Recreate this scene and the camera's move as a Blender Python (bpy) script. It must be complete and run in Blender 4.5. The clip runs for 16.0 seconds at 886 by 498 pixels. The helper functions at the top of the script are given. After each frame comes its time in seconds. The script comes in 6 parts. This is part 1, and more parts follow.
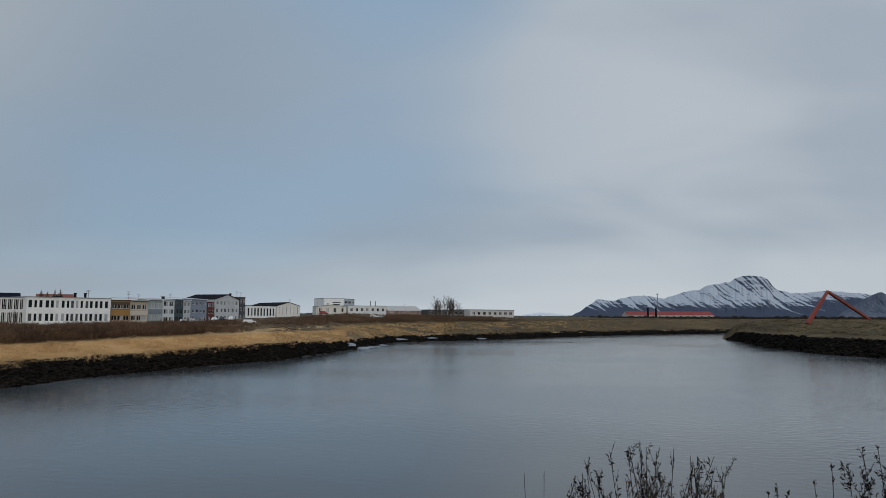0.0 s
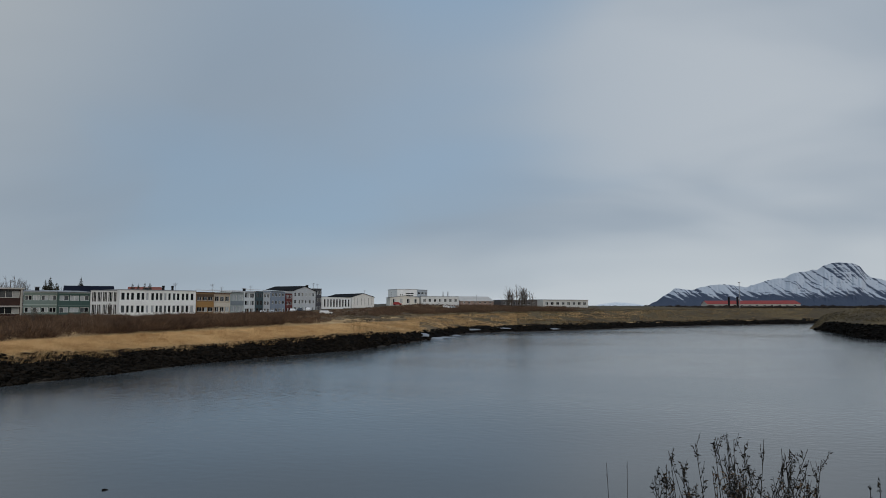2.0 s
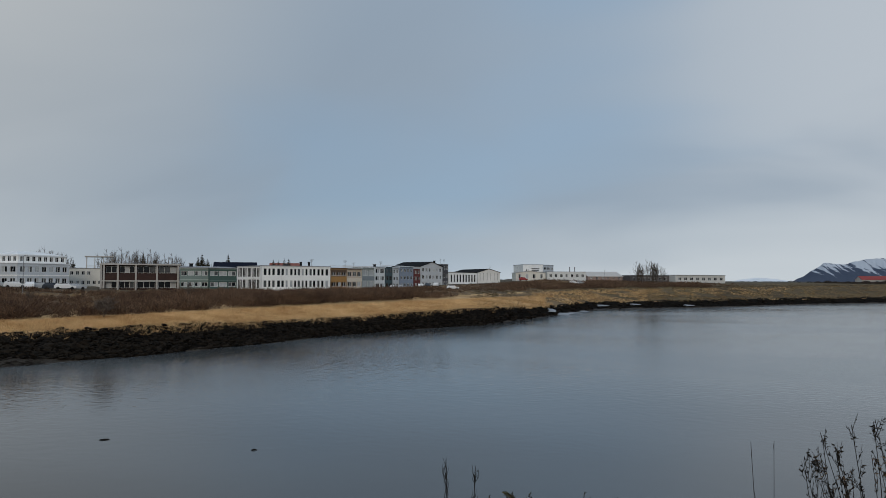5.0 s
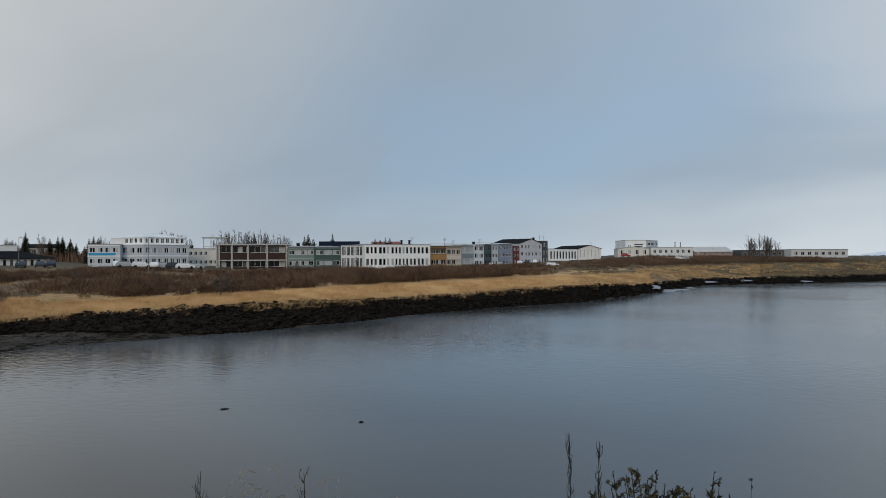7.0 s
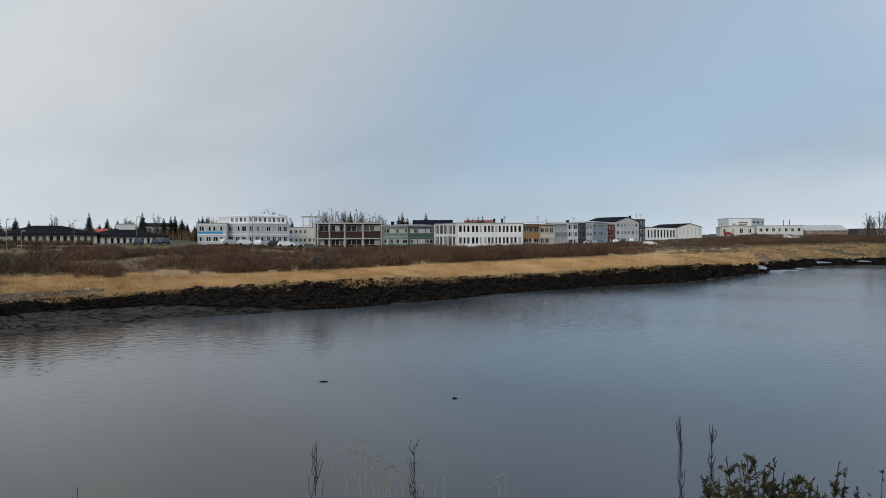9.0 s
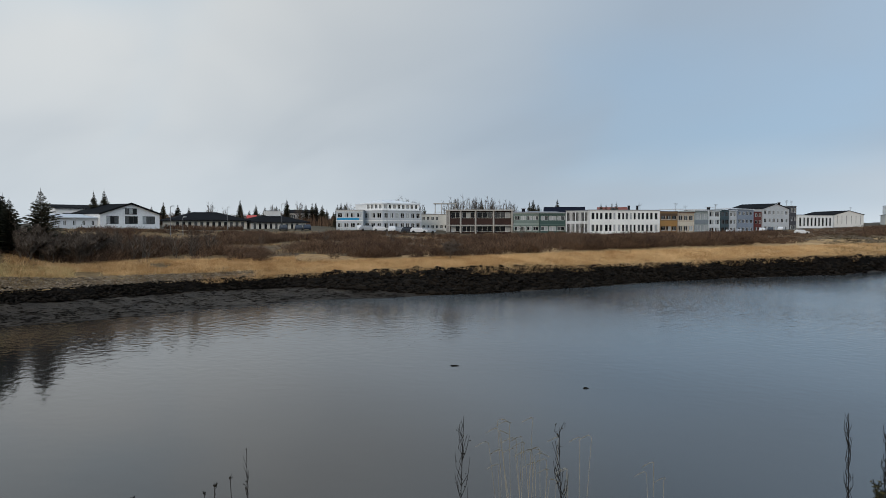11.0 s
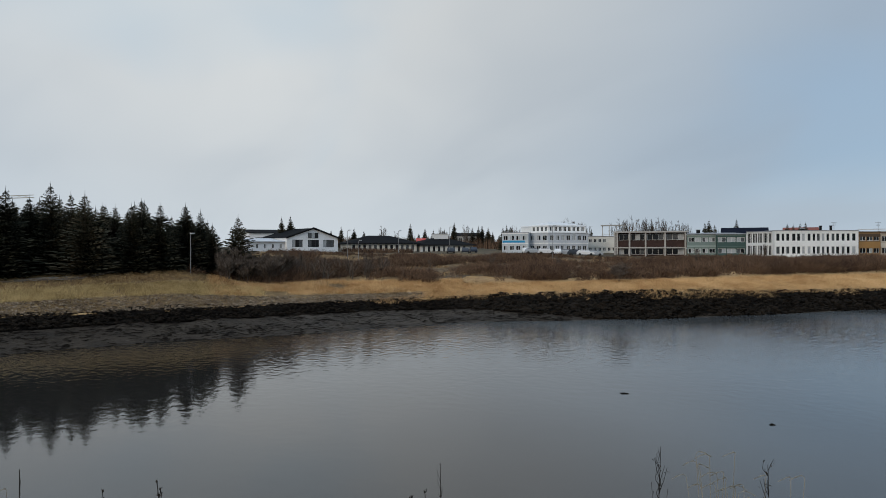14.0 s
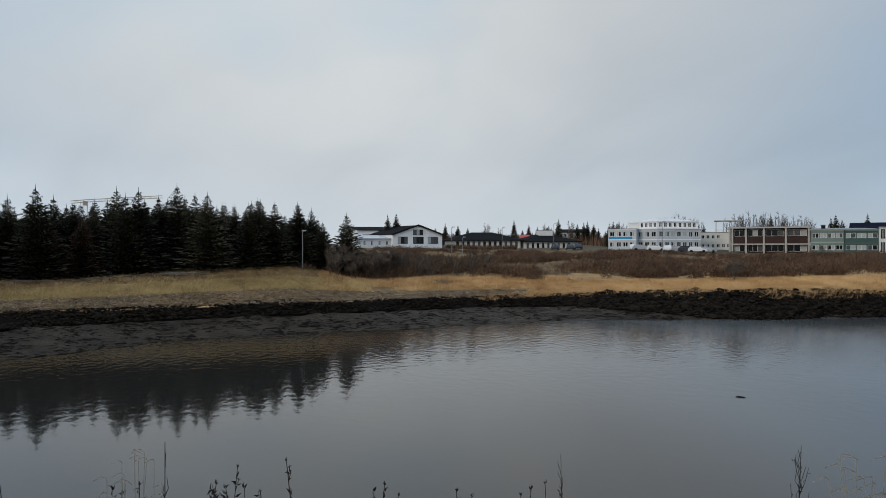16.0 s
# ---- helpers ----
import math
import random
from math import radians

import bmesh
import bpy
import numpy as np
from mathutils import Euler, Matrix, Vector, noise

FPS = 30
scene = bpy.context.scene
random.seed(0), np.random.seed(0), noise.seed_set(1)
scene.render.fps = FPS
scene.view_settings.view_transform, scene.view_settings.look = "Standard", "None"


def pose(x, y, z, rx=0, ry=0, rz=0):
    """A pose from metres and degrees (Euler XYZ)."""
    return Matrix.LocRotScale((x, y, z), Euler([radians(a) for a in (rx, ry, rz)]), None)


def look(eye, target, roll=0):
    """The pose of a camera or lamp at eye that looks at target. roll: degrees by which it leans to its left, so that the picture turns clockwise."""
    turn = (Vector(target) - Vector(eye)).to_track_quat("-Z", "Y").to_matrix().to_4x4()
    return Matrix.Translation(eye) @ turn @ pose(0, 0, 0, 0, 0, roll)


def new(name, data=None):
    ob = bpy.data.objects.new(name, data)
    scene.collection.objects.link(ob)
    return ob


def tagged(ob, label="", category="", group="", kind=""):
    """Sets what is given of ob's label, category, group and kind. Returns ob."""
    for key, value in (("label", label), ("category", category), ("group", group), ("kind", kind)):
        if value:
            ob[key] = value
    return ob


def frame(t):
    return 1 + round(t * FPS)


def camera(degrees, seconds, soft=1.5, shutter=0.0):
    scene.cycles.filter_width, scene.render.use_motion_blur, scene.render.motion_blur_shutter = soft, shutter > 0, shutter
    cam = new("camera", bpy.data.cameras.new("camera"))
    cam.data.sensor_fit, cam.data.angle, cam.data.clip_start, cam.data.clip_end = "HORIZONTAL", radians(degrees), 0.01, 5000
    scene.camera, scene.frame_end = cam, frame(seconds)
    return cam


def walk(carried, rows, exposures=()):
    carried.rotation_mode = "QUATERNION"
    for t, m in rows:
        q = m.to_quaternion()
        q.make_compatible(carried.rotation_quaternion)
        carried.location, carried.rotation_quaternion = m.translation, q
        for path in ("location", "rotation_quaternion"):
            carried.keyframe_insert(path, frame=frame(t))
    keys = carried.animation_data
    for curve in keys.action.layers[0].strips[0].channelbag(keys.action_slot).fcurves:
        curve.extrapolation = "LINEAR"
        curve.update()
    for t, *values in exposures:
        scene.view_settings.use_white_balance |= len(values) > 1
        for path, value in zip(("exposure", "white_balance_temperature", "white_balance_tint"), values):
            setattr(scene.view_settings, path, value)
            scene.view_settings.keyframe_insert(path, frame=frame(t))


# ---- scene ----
cam = camera(65.0, 16.0, soft=0.6)
PATH = [
    (0.0, pose(-0.041, -0.007, 9.026, 95.60, -0.20, -0.00)),
    (0.5, pose(-0.051, -0.007, 9.024, 95.52, -0.14, 0.99)),
    (1.0, pose(-0.063, -0.007, 9.022, 95.39, -0.17, 1.91)),
    (1.5, pose(-0.080, -0.008, 9.018, 95.19, -0.09, 3.87)),
    (2.0, pose(-0.092, -0.013, 9.011, 94.81, 0.03, 5.94)),
    (2.5, pose(-0.101, -0.017, 9.007, 94.74, -0.08, 7.82)),
    (3.0, pose(-0.107, -0.021, 9.004, 94.67, 0.02, 9.43)),
    (3.5, pose(-0.109, -0.027, 9.003, 94.53, 0.21, 10.75)),
    (4.0, pose(-0.116, -0.033, 8.998, 94.32, 0.07, 12.53)),
    (4.5, pose(-0.124, -0.040, 8.988, 93.53, -0.08, 14.31)),
    (7.0, pose(-0.207, -0.066, 8.969, 90.94, 0.39, 24.38)),
    (7.5, pose(-0.219, -0.063, 8.971, 90.54, 0.36, 26.04)),
    (8.0, pose(-0.229, -0.065, 8.969, 90.41, 0.24, 27.74)),
    (8.5, pose(-0.238, -0.072, 8.966, 89.38, 0.10, 29.53)),
    (9.0, pose(-0.250, -0.078, 8.963, 89.22, 0.28, 31.99)),
    (11.5, pose(-0.291, -0.120, 8.947, 88.18, -0.10, 45.14)),
    (12.0, pose(-0.298, -0.133, 8.953, 88.56, -0.15, 47.29)),
    (12.5, pose(-0.302, -0.150, 8.947, 89.18, -0.35, 49.04)),
    (13.0, pose(-0.313, -0.161, 8.949, 89.66, -0.41, 51.06)),
    (13.5, pose(-0.315, -0.166, 8.948, 89.75, -0.17, 53.49)),
    (14.0, pose(-0.319, -0.173, 8.947, 90.04, 0.08, 56.24)),
    (14.5, pose(-0.324, -0.177, 8.940, 90.13, 0.01, 57.98)),
    (15.0, pose(-0.341, -0.182, 8.938, 90.07, 0.00, 59.95)),
    (15.5, pose(-0.349, -0.197, 8.930, 89.71, 0.12, 62.27)),
    (16.0, pose(-0.350, -0.207, 8.922, 89.79, 0.10, 64.75)),
]
walk(cam, PATH, [(0.0, -0.03), (2.5, -0.07), (4.5, -0.03), (7.0, 0.15), (8.0, 0.22), (9.0, 0.36), (12.0, 0.34), (16.0, 0.31)])

# ---- world and light ----
SUN_AZ, SUN_EL = 203.0, 17.0          # degrees left of the first heading, and above the horizon
w = bpy.data.worlds.new("overcast_sky")
scene.world = w
w.use_nodes = True
N, L = w.node_tree.nodes, w.node_tree.links
N.clear()


def wn(kind, **values):
    n = N.new(kind)
    for k, v in values.items():
        n.inputs[k].default_value = v
    return n


def wmath(op, a, b=None, clamp=False):
    n = N.new("ShaderNodeMath")
    n.operation, n.use_clamp = op, clamp
    for i, v in enumerate((a, b)):
        if v is None:
            continue
        if isinstance(v, (int, float)):
            n.inputs[i].default_value = v
        else:
            L.new(v, n.inputs[i])
    return n.outputs[0]


def wmix(fac, a, b, blend="MIX"):
    n = N.new("ShaderNodeMix")
    n.data_type, n.blend_type = "RGBA", blend
    for sock, v in ((n.inputs[0], fac), (n.inputs[6], a), (n.inputs[7], b)):
        if isinstance(v, (int, float)):
            sock.default_value = v
        elif isinstance(v, tuple):
            sock.default_value = (*v, 1)
        else:
            L.new(v, sock)
    return n.outputs[2]


def wramp(fac, stops):
    n = N.new("ShaderNodeValToRGB")
    n.color_ramp.interpolation = "EASE"
    el = n.color_ramp.elements
    while len(el) < len(stops):
        el.new(0.5)
    for e, (p, c) in zip(el, stops):
        e.position, e.color = p, (*c, 1) if isinstance(c, tuple) else (c, c, c, 1)
    L.new(fac, n.inputs[0])
    return n.outputs[0]


tc = N.new("ShaderNodeTexCoord")
sep = N.new("ShaderNodeSeparateXYZ")
L.new(tc.outputs["Generated"], sep.inputs[0])
up = wmath("MAXIMUM", sep.outputs[2], 0.0)
sky = N.new("ShaderNodeTexSky")
sky.sky_type, sky.sun_disc = "NISHITA", False
sky.sun_elevation, sky.sun_rotation = radians(SUN_EL), radians(-SUN_AZ)
blue = wmix(1.0, sky.outputs[0], (0.085, 0.085, 0.085), "MULTIPLY")
# cloud deck: the view ray meets a flat layer, so that the streaks close up towards the horizon
lift = wmath("ADD", up, 0.45)
px, py = wmath("DIVIDE", sep.outputs[0], lift), wmath("DIVIDE", sep.outputs[1], lift)
comb = N.new("ShaderNodeCombineXYZ")
L.new(px, comb.inputs[0]), L.new(py, comb.inputs[1]), L.new(wmath("MULTIPLY", up, 1.5), comb.inputs[2])
mp = N.new("ShaderNodeMapping")
mp.inputs["Rotation"].default_value = (0, 0, radians(30))
mp.inputs["Scale"].default_value = (0.7, 1.35, 1)
mp.inputs["Location"].default_value = (3.1, 1.7, 0)
L.new(comb.outputs[0], mp.inputs[0])
nz = wn("ShaderNodeTexNoise", Scale=1.15, Detail=3.0, Roughness=0.45, Distortion=0.6)
L.new(mp.outputs[0], nz.inputs["Vector"])
nz2 = wn("ShaderNodeTexNoise", Scale=2.0, Detail=3.0, Roughness=0.45, Distortion=0.4)
L.new(mp.outputs[0], nz2.inputs["Vector"])


def towards(az, el, lo, hi):
    """1 in that direction, falling to 0 where the cosine to it is lo."""
    a, e = radians(az), radians(el)
    d = N.new("ShaderNodeVectorMath")
    d.operation = "DOT_PRODUCT"
    L.new(tc.outputs["Generated"], d.inputs[0])
    d.inputs[1].default_value = (-math.sin(a) * math.cos(e), math.cos(a) * math.cos(e), math.sin(e))
    r = N.new("ShaderNodeMapRange")
    r.interpolation_type = "SMOOTHSTEP"
    r.inputs["From Min"].default_value, r.inputs["From Max"].default_value = lo, hi
    L.new(d.outputs["Value"], r.inputs["Value"])
    return r.outputs[0]


glow = towards(71, 33, 0.70, 1.0)            # the veiled sun lights the deck on that side
thin = wmath("ADD", wmath("MAXIMUM", towards(9, 24, 0.93, 1.0), towards(23, 9, 0.945, 1.0)), wmath("MAXIMUM", towards(-20, 36, 0.93, 1.0), towards(-2, 33, 0.94, 1.0)))
plume = towards(-22, 14, 0.86, 1.0)          # thicker grey bank towards the mountain
cover = wmath("SUBTRACT", wmath("MULTIPLY", nz.outputs[0], 2.0), wmath("SUBTRACT", wmath("MULTIPLY", thin, 0.42), wmath("MULTIPLY", plume, 0.18)))
cover = wramp(cover, [(0.34, 0.0), (1.0, 0.9)])
cover = wmath("MULTIPLY", cover, wmath("ADD", wmath("MULTIPLY", glow, 0.3), 0.7))
cloud = wmix(glow, (0.318, 0.378, 0.448), (0.565, 0.575, 0.57))
cloud = wmix(towards(-30, 18, 0.80, 1.0), cloud, (0.585, 0.60, 0.61))
cloud = wmix(wmath("MULTIPLY", wramp(nz2.outputs[0], [(0.35, 0.0), (0.7, 1.0)]), 0.6), cloud, wmix(glow, (0.285, 0.33, 0.385), (0.45, 0.48, 0.505)))
clear = wmix(0.9, blue, wmix(glow, (0.28, 0.392, 0.525), (0.45, 0.525, 0.58)))
tone = wmix(cover, clear, cloud)
low = wmath("ADD", sep.outputs[2], wmath("MULTIPLY", wmath("SUBTRACT", nz2.outputs[0], 0.5), 0.08))
band = wramp(low, [(0.0, 1.0), (0.055, 0.55), (0.13, 0.0)])
side = wmath("SUBTRACT", 1.0, wmath("MULTIPLY", wmath("ADD", towards(30, 2, 0.9, 1.0), towards(76, 2, 0.9, 1.0)), 0.6))
tone = wmix(wmath("MULTIPLY", wmath("MULTIPLY", band, side), 0.85), tone, (0.57, 0.62, 0.655))
zen = wramp(up, [(0.42, 1.0), (0.95, 1.8)])
tone = wmix(1.0, tone, zen, "MULTIPLY")
tone = wmix(wmath("MULTIPLY", towards(38, 16, 0.86, 1.0), 0.13), tone, (0.12, 0.135, 0.15))   # heavier deck over the town
bg = wn("ShaderNodeBackground", Strength=1.0)
L.new(tone, bg.inputs[0])
out = N.new("ShaderNodeOutputWorld")
L.new(bg.outputs[0], out.inputs[0])

sun = new("sun", bpy.data.lights.new("sun", "SUN"))
sun.data.energy, sun.data.angle, sun.data.color = 0.85, radians(20), (1.0, 0.86, 0.70)
sun.matrix_world = look((0, 0, 60), (100 * math.sin(radians(SUN_AZ)) * math.cos(radians(SUN_EL)), -100 * math.cos(radians(SUN_AZ)) * math.cos(radians(SUN_EL)), 60 - 100 * math.sin(radians(SUN_EL))))

# ---- materials ----
def material(name, stops, rough=0.85, scale=1.0, fine=8.0, bump=0.3, bump_dist=0.02, metal=0.0, spec=0.3, space="Object", per_object=0.0, island=0.0, stretch=(1, 1, 1)):
    """Procedural surface: two scales of noise run through a colour ramp, with relief from the fine one."""
    m = bpy.data.materials.new(name)
    m.use_nodes = True
    n, l = m.node_tree.nodes, m.node_tree.links
    b = n["Principled BSDF"]
    b.inputs["Roughness"].default_value, b.inputs["Metallic"].default_value = rough, metal
    b.inputs["Specular IOR Level"].default_value = spec
    if space == "World":
        vec = n.new("ShaderNodeNewGeometry").outputs["Position"]
    else:
        vec = n.new("ShaderNodeTexCoord").outputs["Object"]
    mapp = n.new("ShaderNodeMapping")
    mapp.inputs["Scale"].default_value = stretch
    l.new(vec, mapp.inputs[0])
    a, c = n.new("ShaderNodeTexNoise"), n.new("ShaderNodeTexNoise")
    for tex, s, d in ((a, scale, 4.0), (c, scale * fine, 5.0)):
        tex.inputs["Scale"].default_value, tex.inputs["Detail"].default_value = s, d
        tex.inputs["Roughness"].default_value = 0.6
        l.new(mapp.outputs[0], tex.inputs["Vector"])
    mix = n.new("ShaderNodeMix")
    mix.inputs[0].default_value = 0.45
    l.new(a.outputs[0], mix.inputs[2]), l.new(c.outputs[0], mix.inputs[3])
    fac = mix.outputs[0]
    for amount, node, sock in ((per_object, "ShaderNodeObjectInfo", "Random"), (island, "ShaderNodeNewGeometry", "Random Per Island")):
        if amount:
            src = n.new(node).outputs[sock]
            mu = n.new("ShaderNodeMath")
            mu.operation = "MULTIPLY_ADD"
            mu.inputs[1].default_value, mu.inputs[2].default_value = amount, -amount / 2
            l.new(src, mu.inputs[0])
            ad = n.new("ShaderNodeMath")
            ad.operation = "ADD"
            l.new(fac, ad.inputs[0]), l.new(mu.outputs[0], ad.inputs[1])
            fac = ad.outputs[0]
    ramp = n.new("ShaderNodeValToRGB")
    el = ramp.color_ramp.elements
    while len(el) < len(stops):
        el.new(0.5)
    for i, (e, col) in enumerate(zip(el, stops)):
        e.position, e.color = 0.3 + 0.4 * i / max(1, len(stops) - 1), (*col, 1)
    l.new(fac, ramp.inputs[0])
    l.new(ramp.outputs[0], b.inputs["Base Color"])
    if bump:
        bp = n.new("ShaderNodeBump")
        bp.inputs["Strength"].default_value, bp.inputs["Distance"].default_value = bump, bump_dist
        l.new(c.outputs[0], bp.inputs["Height"]), l.new(bp.outputs[0], b.inputs["Normal"])
    return m


def paint(name, col, rough=0.6, vary=0.12, spec=0.12, **kw):
    lo, hi = tuple(c * (1 - vary) for c in col), tuple(min(1, c * (1 + vary)) for c in col)
    return material(name, [lo, col, hi], rough=rough, scale=0.35, fine=9, bump=0.15, bump_dist=0.01, spec=spec, **kw)


M_GRASS_NEAR = material("rough_grass", [(0.06, 0.05, 0.025), (0.13, 0.10, 0.045), (0.2, 0.15, 0.07)], scale=0.8, space="World", bump_dist=0.1)
M_MUD = material("wet_mud", [(0.008, 0.007, 0.006), (0.029, 0.0215, 0.0155), (0.07, 0.055, 0.04)], rough=0.5, scale=0.3, fine=9, bump=1.0, bump_dist=0.25, spec=0.08, space="World")
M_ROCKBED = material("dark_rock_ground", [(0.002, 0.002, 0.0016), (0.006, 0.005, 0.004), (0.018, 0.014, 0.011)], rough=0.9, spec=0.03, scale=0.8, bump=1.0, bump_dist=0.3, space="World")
M_STRAW = material("straw_ground", [(0.17, 0.09, 0.036), (0.40, 0.245, 0.105), (0.60, 0.42, 0.21)], scale=0.12, fine=14, bump=0.8, bump_dist=0.2, space="World")
M_SCRUB = material("scrub_ground", [(0.035, 0.022, 0.012), (0.095, 0.06, 0.029), (0.25, 0.16, 0.07)], scale=0.06, fine=14, bump=0.8, bump_dist=0.3, space="World")
M_BROWN_GRASS = material("brown_grass", [(0.055, 0.034, 0.014), (0.16, 0.10, 0.042), (0.33, 0.22, 0.10)], scale=0.12, fine=12, bump=0.8, bump_dist=0.2, space="World", stretch=(1, 1, 1))
M_HEATH = material("dark_heath", [(0.026, 0.015, 0.005), (0.08, 0.05, 0.015), (0.19, 0.125, 0.042)], scale=0.05, fine=12, bump=0.8, bump_dist=0.4, space="World")
M_LAND = material("heath_land", [(0.03, 0.023, 0.014), (0.06, 0.045, 0.024), (0.12, 0.09, 0.045)], scale=0.03, fine=10, bump=0.5, bump_dist=0.4, space="World")
M_BED = material("river_bed", [(0.03, 0.03, 0.025), (0.05, 0.045, 0.035), (0.06, 0.055, 0.045)], scale=0.5, space="World")
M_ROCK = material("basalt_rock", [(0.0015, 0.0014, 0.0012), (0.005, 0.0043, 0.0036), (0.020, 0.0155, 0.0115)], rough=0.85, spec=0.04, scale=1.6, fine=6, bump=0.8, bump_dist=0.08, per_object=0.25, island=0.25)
M_BLADE = material("dry_grass_blade", [(0.30, 0.16, 0.06), (0.60, 0.385, 0.18), (0.78, 0.57, 0.32)], scale=0.12, fine=5, bump=0, island=0.3, space="World")
M_BLADE_B = material("brown_grass_blade", [(0.10, 0.056, 0.026), (0.25, 0.16, 0.075), (0.46, 0.33, 0.16)], scale=0.15, fine=5, bump=0, island=0.5, space="World")
M_BLADE_H = material("heath_grass_blade", [(0.018, 0.013, 0.0055), (0.055, 0.039, 0.016), (0.15, 0.105, 0.045)], scale=0.08, fine=6, bump=0, island=0.5, space="World")
M_TWIG = material("bare_twig", [(0.03, 0.017, 0.011), (0.085, 0.048, 0.03), (0.20, 0.125, 0.075)], scale=0.09, bump=0, island=0.5, space="World")
M_BLADE_O = material("olive_straw_blade", [(0.2, 0.14, 0.06), (0.48, 0.355, 0.16), (0.7, 0.55, 0.29)], scale=0.12, fine=5, bump=0, island=0.4, space="World")
M_FAR = material("dark_far_twig", [(0.010, 0.008, 0.007), (0.024, 0.018, 0.015), (0.05, 0.038, 0.03)], scale=0.05, bump=0, island=0.4, space="World")
M_TREE_TWIG = material("grey_bare_twig", [(0.04, 0.029, 0.023), (0.095, 0.072, 0.056), (0.17, 0.135, 0.105)], scale=0.3, bump=0, island=0.4, space="World")
M_NEEDLE = material("spruce_needles", [(0.016, 0.018, 0.0125), (0.038, 0.039, 0.026), (0.088, 0.076, 0.05)], rough=0.85, spec=0.1, scale=1.2, bump=0.4, per_object=0.25, island=0.3)
M_BARK = material("bark", [(0.05, 0.038, 0.03), (0.1, 0.08, 0.06), (0.16, 0.13, 0.1)], scale=3, bump=0.6)
M_GLASS = bpy.data.materials.new("window_glass")
M_GLASS.use_nodes = True
gb = M_GLASS.node_tree.nodes["Principled BSDF"]
gb.inputs["Base Color"].default_value, gb.inputs["Roughness"].default_value = (0.006, 0.0075, 0.009, 1), 0.12
gb.inputs["Specular IOR Level"].default_value = 0.25
M_BLIND = material("pale_blind_behind_glass", [(0.26, 0.28, 0.29), (0.36, 0.38, 0.39), (0.48, 0.5, 0.5)], rough=0.3, scale=0.6, bump=0, spec=0.4)
M_DIM = material("dim_room_behind_glass", [(0.03, 0.034, 0.036), (0.07, 0.076, 0.08), (0.13, 0.135, 0.135)], rough=0.2, scale=0.8, bump=0, spec=0.4)
M_WATER = bpy.data.materials.new("river_water")
M_WATER.use_nodes = True


